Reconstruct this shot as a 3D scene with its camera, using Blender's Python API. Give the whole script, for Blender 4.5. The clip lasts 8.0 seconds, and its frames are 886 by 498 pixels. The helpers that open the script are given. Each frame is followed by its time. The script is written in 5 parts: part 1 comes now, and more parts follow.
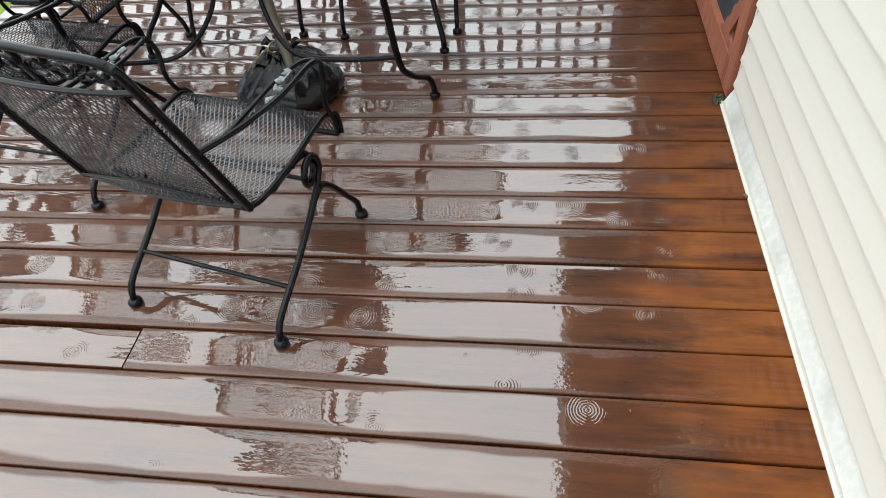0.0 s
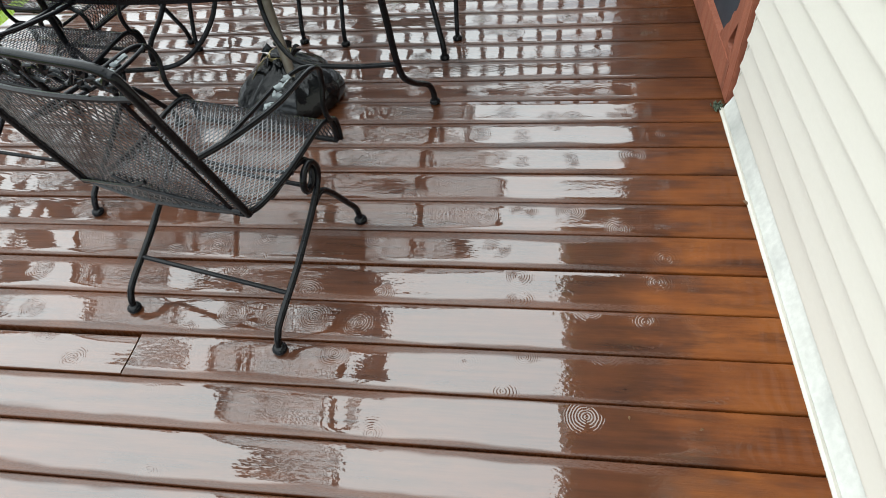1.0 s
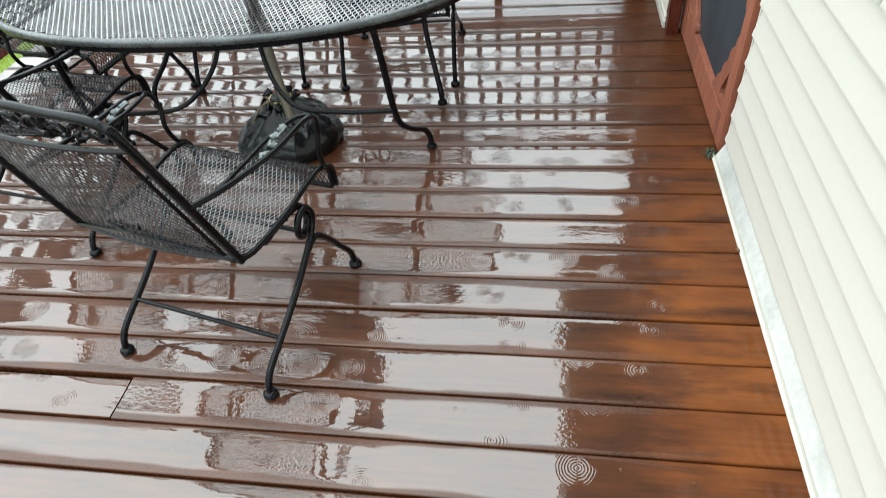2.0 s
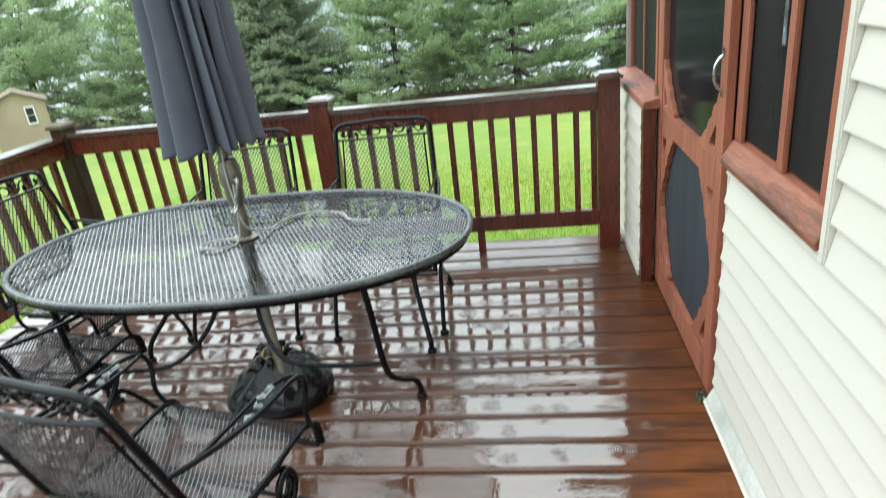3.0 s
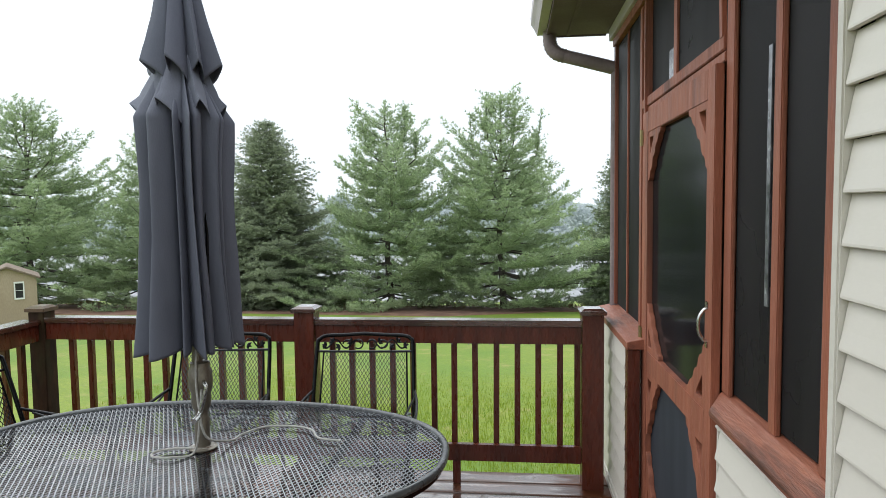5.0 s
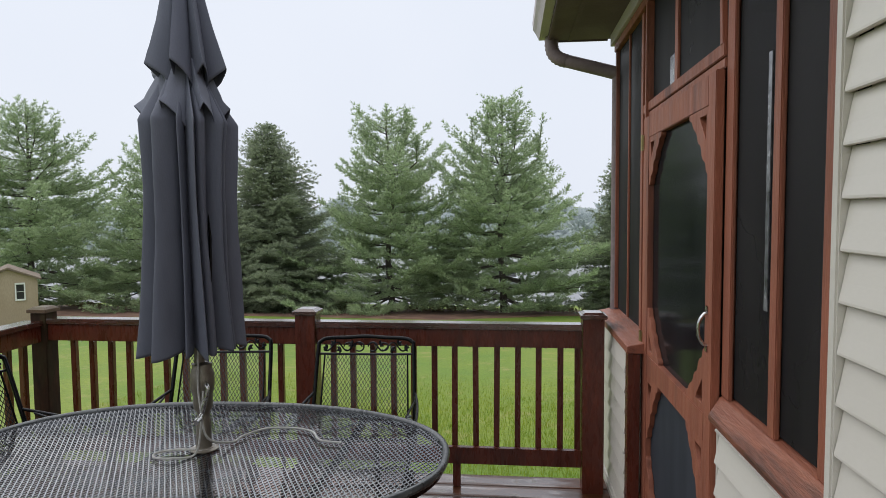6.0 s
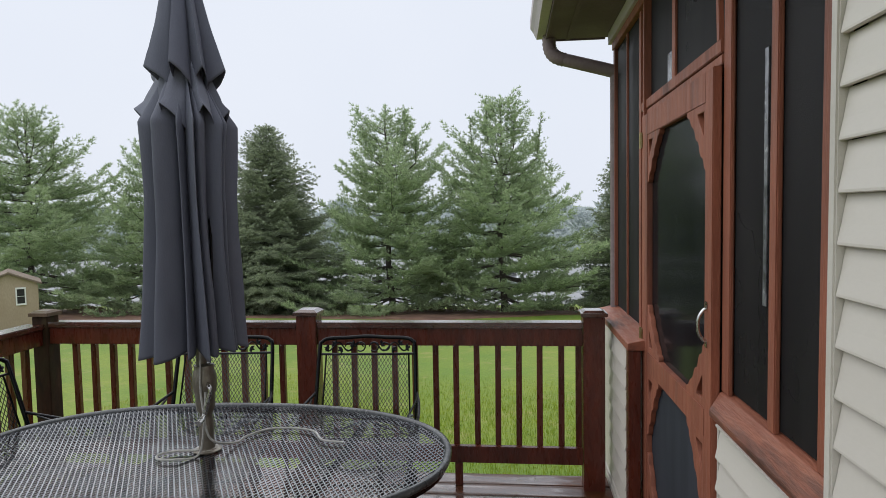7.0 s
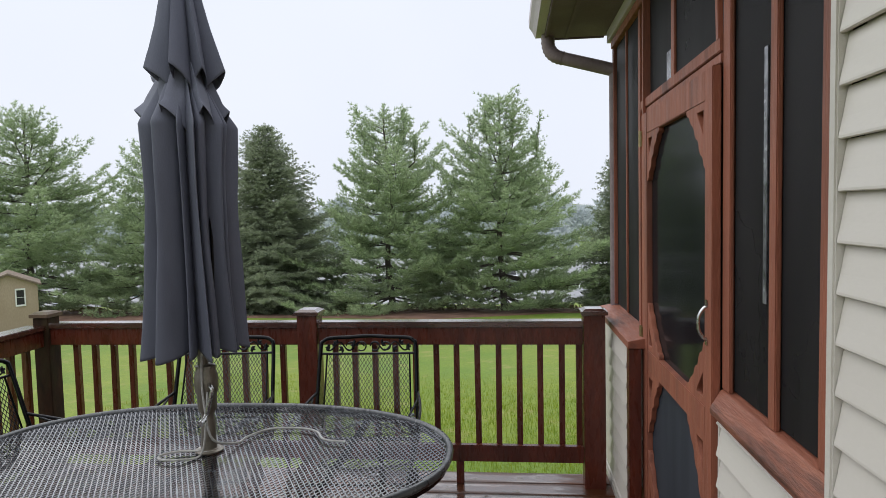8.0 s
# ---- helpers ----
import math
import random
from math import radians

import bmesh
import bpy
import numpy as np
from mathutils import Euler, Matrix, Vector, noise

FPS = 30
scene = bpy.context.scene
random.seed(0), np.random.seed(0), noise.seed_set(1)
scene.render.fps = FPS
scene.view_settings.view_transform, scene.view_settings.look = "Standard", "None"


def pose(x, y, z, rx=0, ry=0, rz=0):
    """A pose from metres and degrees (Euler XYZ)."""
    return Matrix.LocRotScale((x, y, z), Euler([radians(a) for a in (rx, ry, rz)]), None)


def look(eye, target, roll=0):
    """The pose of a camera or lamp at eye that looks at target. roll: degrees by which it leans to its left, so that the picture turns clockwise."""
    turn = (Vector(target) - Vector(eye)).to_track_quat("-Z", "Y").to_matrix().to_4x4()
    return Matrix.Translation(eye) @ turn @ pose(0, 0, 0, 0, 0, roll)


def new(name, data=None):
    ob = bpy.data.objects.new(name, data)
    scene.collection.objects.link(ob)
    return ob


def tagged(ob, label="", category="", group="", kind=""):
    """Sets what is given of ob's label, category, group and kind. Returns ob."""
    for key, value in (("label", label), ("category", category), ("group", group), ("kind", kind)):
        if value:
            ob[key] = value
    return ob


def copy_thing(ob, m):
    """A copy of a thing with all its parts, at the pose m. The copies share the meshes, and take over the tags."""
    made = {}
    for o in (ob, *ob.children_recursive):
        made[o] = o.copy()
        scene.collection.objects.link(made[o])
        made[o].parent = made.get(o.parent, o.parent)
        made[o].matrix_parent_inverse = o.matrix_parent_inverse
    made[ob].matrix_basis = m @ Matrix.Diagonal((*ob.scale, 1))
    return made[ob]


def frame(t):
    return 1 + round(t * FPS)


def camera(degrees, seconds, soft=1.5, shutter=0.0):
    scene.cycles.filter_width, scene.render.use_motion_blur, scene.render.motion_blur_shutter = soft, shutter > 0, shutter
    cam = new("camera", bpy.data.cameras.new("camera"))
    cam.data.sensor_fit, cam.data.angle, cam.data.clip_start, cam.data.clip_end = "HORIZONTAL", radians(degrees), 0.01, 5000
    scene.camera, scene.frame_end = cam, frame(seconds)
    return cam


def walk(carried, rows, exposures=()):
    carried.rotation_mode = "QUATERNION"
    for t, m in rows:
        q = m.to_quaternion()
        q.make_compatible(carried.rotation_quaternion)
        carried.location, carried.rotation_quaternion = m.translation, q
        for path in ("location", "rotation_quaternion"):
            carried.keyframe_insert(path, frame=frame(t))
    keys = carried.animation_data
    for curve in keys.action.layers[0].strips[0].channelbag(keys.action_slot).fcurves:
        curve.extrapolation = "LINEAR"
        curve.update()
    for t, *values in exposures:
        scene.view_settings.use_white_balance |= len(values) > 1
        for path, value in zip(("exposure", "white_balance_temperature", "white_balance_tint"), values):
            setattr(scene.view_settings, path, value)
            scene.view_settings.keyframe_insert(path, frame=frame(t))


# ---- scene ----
cam = camera(70.1, 8.0, soft=0.5, shutter=0.3)
PATH = [
    (0, (-0.673, -2.087, 1.48), (-0.964, -0.765, 0.007), -7.7),
    (0.5, (-0.666, -2.087, 1.479), (-0.964, -0.761, 0.011), -8.0),
    (1, (-0.663, -2.087, 1.477), (-0.962, -0.75, 0.02), -7.8),
    (1.2, (-0.666, -2.087, 1.463), (-0.965, -0.736, 0.019), -7.8),
    (2.3, (-0.628, -2.062, 1.53), (-0.942, -0.563, 0.244), -6.4),
    (2.5, (-0.632, -2.067, 1.544), (-0.94, -0.478, 0.369), -6.3),
    (3, (-0.604, -2.056, 1.56), (-0.889, -0.232, 0.79), -6.7),
    (3.5, (-0.584, -2.031, 1.565), (-0.819, -0.102, 1.092), -6.1),
    (4, (-0.609, -2.019, 1.582), (-0.812, -0.049, 1.297), -3.5),
    (4.5, (-0.61, -1.997, 1.588), (-0.814, -0.013, 1.439), -1.4),
    (6, (-0.612, -2.011, 1.589), (-0.823, -0.025, 1.472), -0.4),
    (6.5, (-0.613, -2.019, 1.579), (-0.824, -0.034, 1.468), -0.7),
    (7, (-0.611, -2.02, 1.585), (-0.822, -0.035, 1.469), -1.0),
    (7.5, (-0.609, -2.029, 1.583), (-0.819, -0.043, 1.467), -1.1),
    (8, (-0.615, -2.025, 1.588), (-0.824, -0.039, 1.468), -1.3),
]
EXPOSURES = [(0.0, 1.02, 6300, 3), (2.5, 1.16, 6150, -2), (3.5, 1.16, 6120, -3), (4.5, 0.82, 6250, 2), (5.8, 0.0, 6350, 10), (7.0, -0.04, 6350, 10), (8.0, 0.06, 6350, 11)]
walk(cam, [(t, look(eye, target, roll)) for t, eye, target, roll in PATH], EXPOSURES)

# ---- light ----
world = bpy.data.worlds.new("overcast_sky")
scene.world = world
world.use_nodes = True
wn = world.node_tree.nodes
sky = wn.new("ShaderNodeTexSky")
sky.sky_type = "NISHITA"
sky.sun_disc = False
sky.sun_elevation, sky.sun_rotation = radians(69.5), radians(-63.4)
sky.air_density, sky.dust_density, sky.ozone_density = 1.0, 6.0, 1.0
veil = wn.new("ShaderNodeMix")
veil.data_type = "RGBA"
veil.inputs["Factor"].default_value = 0.94
cloud = wn.new("ShaderNodeTexNoise")
cloud.inputs["Scale"].default_value, cloud.inputs["Detail"].default_value = 2.2, 3.0
shade = wn.new("ShaderNodeMix")
shade.data_type = "RGBA"
shade.inputs["A"].default_value, shade.inputs["B"].default_value = (9.1, 9.6, 10.6, 1), (10.3, 10.6, 11.3, 1)
world.node_tree.links.new(cloud.outputs["Fac"], shade.inputs["Factor"])
world.node_tree.links.new(shade.outputs["Result"], veil.inputs["B"])
world.node_tree.links.new(sky.outputs[0], veil.inputs["A"])
world.node_tree.links.new(veil.outputs["Result"], wn["Background"].inputs["Color"])
wn["Background"].inputs["Strength"].default_value = 0.09
sun = new("sun", bpy.data.lights.new("sun", "SUN"))
sun.data.energy, sun.data.angle, sun.data.color = 1.75, radians(110), (1.0, 0.985, 0.96)
sun.matrix_world = look((-8, 4, 24), (0, 0, 0))


# ---- materials ----
def link(m, a, b):
    m.node_tree.links.new(a, b)


def node(m, kind, **values):
    n = m.node_tree.nodes.new(kind)
    for key, value in values.items():
        n.inputs[key].default_value = value
    return n


def coords(m, scale=(1, 1, 1), shift=True):
    """Object coordinates, scaled, moved by the object's own random number."""
    tc = node(m, "ShaderNodeTexCoord")
    mp = node(m, "ShaderNodeMapping", Scale=scale)
    link(m, tc.outputs["Object"], mp.inputs["Vector"])
    if shift:
        info = node(m, "ShaderNodeObjectInfo")
        mul = m.node_tree.nodes.new("ShaderNodeMath")
        mul.operation = "MULTIPLY"
        mul.inputs[1].default_value = 37.0
        link(m, info.outputs["Random"], mul.inputs[0])
        link(m, mul.outputs[0], mp.inputs["Location"])
    return mp.outputs["Vector"]


def noise_fac(m, vec, scale, detail=4.0, rough=0.55, low=0.35, high=0.65, out=(0.0, 1.0)):
    n = node(m, "ShaderNodeTexNoise", Scale=scale, Detail=detail, Roughness=rough)
    link(m, vec, n.inputs["Vector"])
    r = node(m, "ShaderNodeMapRange")
    r.inputs["From Min"].default_value, r.inputs["From Max"].default_value = low, high
    r.inputs["To Min"].default_value, r.inputs["To Max"].default_value = out
    link(m, n.outputs["Fac"], r.inputs["Value"])
    return r.outputs["Result"]


def math_node(m, op, a, b=0.0):
    n = m.node_tree.nodes.new("ShaderNodeMath")
    n.operation = op
    for i, v in enumerate((a, b)):
        if hasattr(v, "links"):
            link(m, v, n.inputs[i])
        else:
            n.inputs[i].default_value = v
    return n.outputs[0]


def mix(m, fac, a, b):
    n = m.node_tree.nodes.new("ShaderNodeMix")
    n.data_type = "RGBA"
    for key, v in (("Factor", fac), ("A", a), ("B", b)):
        if hasattr(v, "links"):
            link(m, v, n.inputs[key])
        else:
            n.inputs[key].default_value = v if key == "Factor" else (*v, 1)
    return n.outputs["Result"]


def bump(m, height, strength, distance=0.002):
    b = node(m, "ShaderNodeBump", Strength=strength, Distance=distance)
    link(m, height, b.inputs["Height"])
    link(m, b.outputs[0], m.node_tree.nodes["Principled BSDF"].inputs["Normal"])
    return b


def material(name, dark, light, scale=6.0, stretch=(1, 1, 1), rough=(0.4, 0.6), metal=0.0, fine=60.0, relief=0.25, stain=None, spec=0.5, speck=0.35):
    """Two colours mixed by a coarse and a fine noise, with varied roughness and a fine relief."""
    m = bpy.data.materials.new(name)
    m.use_nodes = True
    p = m.node_tree.nodes["Principled BSDF"]
    vec = coords(m, stretch)
    coarse = noise_fac(m, vec, scale)
    grain = noise_fac(m, vec, fine, 5)
    col = mix(m, coarse, dark, light)
    tone = tuple(c * 0.72 for c in dark)
    col = mix(m, math_node(m, "MULTIPLY", grain, speck), col, tone)
    if stain:
        col = mix(m, noise_fac(m, vec, scale * 0.37, 6, 0.65, 0.52, 0.72), col, stain)
    link(m, col, p.inputs["Base Color"])
    link(m, noise_fac(m, vec, scale * 2.3, 3, 0.5, 0.3, 0.7, rough), p.inputs["Roughness"])
    p.inputs["Metallic"].default_value = metal
    p.inputs["Specular IOR Level"].default_value = spec
    if relief:
        bump(m, grain, relief)
    return m


def deck_material():
    """Stained boards under a film of rain: brown wood, puddles along the middle of each cupped board, ring ripples from drops."""
    m = bpy.data.materials.new("wet_stained_deck_wood")
    m.use_nodes = True
    p = m.node_tree.nodes["Principled BSDF"]
    grain_vec = coords(m, (1.2, 22, 1))
    wide_vec = coords(m, (1.1, 5.0, 1))
    tone = noise_fac(m, grain_vec, 3.0, 6, 0.6, 0.3, 0.7)
    patch = noise_fac(m, coords(m, (1.6, 2.2, 1)), 2.2, 3, 0.5, 0.4, 0.66)
    geo = node(m, "ShaderNodeNewGeometry")
    at = node(m, "ShaderNodeSeparateXYZ")
    link(m, geo.outputs["Position"], at.inputs[0])
    ragged = math_node(m, "ADD", at.outputs["X"], noise_fac(m, coords(m, (2, 9, 1)), 2.5, 3, 0.5, 0.3, 0.7, (-0.10, 0.10)))
    soaked = mix(m, tone, (0.042, 0.0138, 0.0048), (0.086, 0.0268, 0.0082))
    soaked = mix(m, math_node(m, "MULTIPLY", patch, 0.45), soaked, (0.12, 0.037, 0.011))
    drier = mix(m, tone, (0.098, 0.0285, 0.0075), (0.185, 0.054, 0.013))
    drier = mix(m, math_node(m, "MULTIPLY", patch, 0.6), drier, (0.27, 0.086, 0.017))
    dryness = node(m, "ShaderNodeMapRange")
    dryness.interpolation_type = "SMOOTHSTEP"
    dryness.inputs["From Min"].default_value, dryness.inputs["From Max"].default_value = -0.42, -0.12
    link(m, math_node(m, "ADD", ragged, noise_fac(m, coords(m, (1.2, 1.0, 1)), 1.9, 4, 0.6, 0.3, 0.7, (-0.12, 0.12))), dryness.inputs["Value"])
    # the lighter wood colour fades out towards the door
    door_fade = node(m, "ShaderNodeMapRange")
    door_fade.interpolation_type = "SMOOTHSTEP"
    door_fade.inputs["From Min"].default_value, door_fade.inputs["From Max"].default_value = -0.9, 0.5
    door_fade.inputs["To Min"].default_value, door_fade.inputs["To Max"].default_value = 1.0, 0.12
    link(m, math_node(m, "ADD", at.outputs["Y"], noise_fac(m, coords(m, (1.2, 1.0, 1)), 2.3, 4, 0.6, 0.3, 0.7, (-0.3, 0.3))), door_fade.inputs["Value"])
    wood = mix(m, math_node(m, "MULTIPLY", dryness.outputs["Result"], door_fade.outputs["Result"]), soaked, drier)
    wood = mix(m, math_node(m, "MULTIPLY", noise_fac(m, coords(m, (1.5, 7, 1)), 1.7, 5, 0.65, 0.50, 0.70), 0.75), wood, (0.03, 0.010, 0.005))
    link(m, wood, p.inputs["Base Color"])
    # water stands where the cupped board is lowest and where the wood has soaked least
    tc = node(m, "ShaderNodeTexCoord")
    sep = node(m, "ShaderNodeSeparateXYZ")
    link(m, tc.outputs["Object"], sep.inputs[0])
    across = math_node(m, "DIVIDE", math_node(m, "ABSOLUTE", sep.outputs["Y"]), 0.07)
    edge = math_node(m, "POWER", across, 2.4)
    pool = noise_fac(m, wide_vec, 1.3, 3, 0.5, 0.3, 0.7)
    level = math_node(m, "SUBTRACT", math_node(m, "ADD", math_node(m, "MULTIPLY", pool, 0.80), 0.36), edge)
    wet = node(m, "ShaderNodeMapRange")
    wet.inputs["From Min"].default_value, wet.inputs["From Max"].default_value = 0.12, 0.30
    link(m, level, wet.inputs["Value"])
    water = wet.outputs["Result"]
    damp = noise_fac(m, coords(m, (3, 30, 1)), 26.0, 3, 0.6, 0.3, 0.7, (0.16, 0.42))
    rough = node(m, "ShaderNodeMix")
    link(m, water, rough.inputs["Factor"])
    link(m, damp, rough.inputs["A"])
    rough.inputs["B"].default_value = 0.012
    p.inputs["Roughness"].default_value = 0.45
    p.inputs["Specular IOR Level"].default_value = 0.2
    # the strip under the eave is sheltered: only damp
    dry = node(m, "ShaderNodeMapRange")
    dry.interpolation_type = "SMOOTHSTEP"
    dry.inputs["From Min"].default_value, dry.inputs["From Max"].default_value = -0.40, -0.20
    dry.inputs["To Min"].default_value, dry.inputs["To Max"].default_value = 1.0, 0.14
    link(m, ragged, dry.inputs["Value"])
    film = node(m, "ShaderNodeMapRange")
    film.inputs["To Min"].default_value = 0.36
    link(m, water, film.inputs["Value"])
    link(m, math_node(m, "MULTIPLY", dry.outputs["Result"], film.outputs["Result"]), p.inputs["Coat Weight"])
    p.inputs["Coat IOR"].default_value = 1.97
    link(m, rough.outputs["Result"], p.inputs["Coat Roughness"])
    # rings where drops fall
    ring_vec = coords(m, (1, 1, 1))
    vor = node(m, "ShaderNodeTexVoronoi", Scale=7.5, Randomness=1.0)
    vor.voronoi_dimensions = "2D"
    link(m, ring_vec, vor.inputs["Vector"])
    d = math_node(m, "ADD", vor.outputs["Distance"], noise_fac(m, ring_vec, 11.0, 3, 0.6, 0.3, 0.7, (-0.035, 0.035)))
    wave = math_node(m, "SINE", math_node(m, "MULTIPLY", d, math_node(m, "ADD", 70.0, math_node(m, "MULTIPLY", node_color_value(m, vor), 55.0))))
    fade = node(m, "ShaderNodeMapRange")
    fade.inputs["From Min"].default_value, fade.inputs["From Max"].default_value = 0.42, 0.10
    link(m, d, fade.inputs["Value"])
    pick = math_node(m, "GREATER_THAN", node_color_value(m, vor), 0.58)
    rings = math_node(m, "MULTIPLY", math_node(m, "MULTIPLY", wave, fade.outputs["Result"]), pick)
    rings = math_node(m, "MULTIPLY", rings, noise_fac(m, ring_vec, 1.8, 2, 0.5, 0.30, 0.46))
    swell = noise_fac(m, coords(m, (2.0, 6.0, 1)), 3.0, 3, 0.5, 0.2, 0.8)
    relief = math_node(m, "ADD", math_node(m, "MULTIPLY", rings, 0.26), math_node(m, "MULTIPLY", swell, 0.35))
    patter = math_node(m, "MULTIPLY", noise_fac(m, coords(m, (1, 1.6, 1)), 55.0, 2, 0.5, 0.3, 0.7), noise_fac(m, ring_vec, 3.1, 2, 0.5, 0.40, 0.60, (0.015, 0.16)))
    relief = math_node(m, "ADD", relief, patter)
    b = node(m, "ShaderNodeBump", Strength=0.5, Distance=0.0022)
    link(m, relief, b.inputs["Height"])
    link(m, b.outputs[0], p.inputs["Coat Normal"])
    b2 = node(m, "ShaderNodeBump", Strength=0.35, Distance=0.001)
    link(m, noise_fac(m, grain_vec, 9.0, 5), b2.inputs["Height"])
    link(m, b2.outputs[0], p.inputs["Normal"])
    return m


def node_color_value(m, vor):
    s = node(m, "ShaderNodeSeparateColor")
    link(m, vor.outputs["Color"], s.inputs[0])
    return s.outputs[0]


def screen_material(name="insect_screen", dark=(0.013, 0.012, 0.0125), light=(0.026, 0.0243, 0.0248), solid=(0.80, 0.90)):
    """Dark insect screen: half open, a dull grey sheen."""
    m = bpy.data.materials.new(name)
    m.use_nodes = True
    p = m.node_tree.nodes["Principled BSDF"]
    vec = coords(m)
    link(m, mix(m, noise_fac(m, coords(m, (1, 1.5, 0.25)), 3.0), dark, light), p.inputs["Base Color"])
    p.inputs["Roughness"].default_value = 0.6
    p.inputs["Specular IOR Level"].default_value = 0.12
    link(m, noise_fac(m, vec, 2.0, 3, 0.5, 0.3, 0.7, solid), p.inputs["Alpha"])
    return m


def glass_material():
    m = bpy.data.materials.new("window_glass")
    m.use_nodes = True
    p = m.node_tree.nodes["Principled BSDF"]
    p.inputs["Base Color"].default_value = (0.02, 0.022, 0.026, 1)
    p.inputs["Roughness"].default_value = 0.06
    p.inputs["Alpha"].default_value = 0.75
    return m


def leaf_material(name, dark, light):
    m = bpy.data.materials.new(name)
    m.use_nodes = True
    p = m.node_tree.nodes["Principled BSDF"]
    geo = node(m, "ShaderNodeNewGeometry")
    vec = coords(m)
    big = noise_fac(m, vec, 1.3, 3, 0.5, 0.38, 0.62)
    col = mix(m, geo.outputs["Random Per Island"], dark, light)
    col = mix(m, math_node(m, "MULTIPLY", big, 0.45), col, light)
    link(m, col, p.inputs["Base Color"])
    p.inputs["Roughness"].default_value = 0.5
    thin = m.node_tree.nodes.new("ShaderNodeBsdfTranslucent")
    link(m, col, thin.inputs["Color"])
    blend = m.node_tree.nodes.new("ShaderNodeMixShader")
    blend.inputs[0].default_value = 0.5
    link(m, p.outputs[0], blend.inputs[1])
    link(m, thin.outputs[0], blend.inputs[2])
    link(m, blend.outputs[0], m.node_tree.nodes["Material Output"].inputs["Surface"])
    return m


M_DECK = deck_material()
M_RAIL = material("red_brown_stained_wood", (0.078, 0.0165, 0.0085), (0.128, 0.0285, 0.0145), 3.0, (6, 6, 1.2), (0.18, 0.4), fine=30, stain=(0.05, 0.014, 0.008))
M_RAIL_TOP = material("rain_wet_rail_top", (0.05, 0.016, 0.010), (0.095, 0.030, 0.018), 5.0, (1, 5, 5), (0.06, 0.3), fine=30, stain=(0.045, 0.04, 0.018), spec=0.7)
for q, v in (("Coat Weight", 1.0), ("Coat IOR", 1.5), ("Coat Roughness", 0.12)):
    M_RAIL_TOP.node_tree.nodes["Principled BSDF"].inputs[q].default_value = v
M_MOSS = material("mossy_weathered_wood", (0.07, 0.035, 0.018), (0.13, 0.08, 0.045), 9.0, (1, 1, 1), (0.4, 0.7), stain=(0.10, 0.11, 0.03))
M_CORNER = material("dark_mossy_stained_wood", (0.022, 0.012, 0.007), (0.058, 0.026, 0.013), 5.0, (3, 3, 1), (0.7, 0.9), fine=30, stain=(0.042, 0.036, 0.014), spec=0.2)
M_SIDING = material("cream_vinyl_siding", (0.635, 0.597, 0.527), (0.655, 0.618, 0.548), 0.5, (1, 0.4, 1), (0.38, 0.48), fine=160, relief=0.03, speck=0.06)
M_SPECK = material("dirt_specked_vinyl", (0.60, 0.60, 0.55), (0.68, 0.68, 0.63), 3.0, (1, 1, 1), (0.5, 0.7), fine=55, stain=(0.30, 0.30, 0.28))
M_TRIM = material("white_vinyl_trim", (0.62, 0.59, 0.52), (0.69, 0.66, 0.59), 2.0, (1, 1, 1), (0.3, 0.5), stain=(0.50, 0.47, 0.40), speck=0.15)
M_CEDAR = material("orange_stained_cedar", (0.265, 0.085, 0.046), (0.365, 0.122, 0.066), 2.5, (6, 6, 0.8), (0.5, 0.7), fine=34, relief=0.4, stain=(0.12, 0.042, 0.026))
M_CEDAR_SILL = material("peeling_stained_sill", (0.26, 0.086, 0.047), (0.36, 0.125, 0.068), 4.0, (7, 0.9, 7), (0.4, 0.65), fine=26, relief=0.5, stain=(0.03, 0.014, 0.01))
M_SCREEN = screen_material()
M_LOWSCREEN = screen_material("blue_grey_low_screen", (0.030, 0.034, 0.042), (0.052, 0.058, 0.070), (0.9, 0.96))
M_DOORSCREEN = screen_material("glossy_door_screen", (0.010, 0.011, 0.013), (0.020, 0.0215, 0.024), (0.82, 0.90))
M_DOORSCREEN.node_tree.nodes["Principled BSDF"].inputs["Roughness"].default_value = 0.12
M_DOORSCREEN.node_tree.nodes["Principled BSDF"].inputs["Specular IOR Level"].default_value = 0.06
M_GLASS = glass_material()
# pale streaky colour stands in for sky and trees reflected behind the screens
M_REFLECTION = material("painted_pale_reflection", (0.05, 0.052, 0.058), (0.30, 0.305, 0.32), 7.0, (1, 2, 1.5), (0.08, 0.3), fine=40, spec=0.9)
M_IRON = material("black_painted_wrought_iron", (0.003, 0.0033, 0.004), (0.006, 0.0065, 0.008), 20.0, (1, 1, 1), (0.07, 0.16), fine=160, relief=0.12, spec=0.2)
M_MESH = material("wet_black_expanded_metal", (0.008, 0.009, 0.012), (0.024, 0.028, 0.036), 12.0, (1, 1, 1), (0.10, 0.24), fine=120, relief=0.1, spec=0.5)
M_MESH.node_tree.nodes["Principled BSDF"].inputs["Coat Weight"].default_value = 0.6
M_MESH.node_tree.nodes["Principled BSDF"].inputs["Coat IOR"].default_value = 1.5
M_TOP = material("rain_soaked_black_mesh_top", (0.024, 0.028, 0.034), (0.060, 0.068, 0.078), 5.0, (1, 1, 1), (0.08, 0.3), fine=120, relief=0.1, spec=0.8)
M_TOP.node_tree.nodes["Principled BSDF"].inputs["Coat Weight"].default_value = 1.0
M_TOP.node_tree.nodes["Principled BSDF"].inputs["Coat IOR"].default_value = 1.6
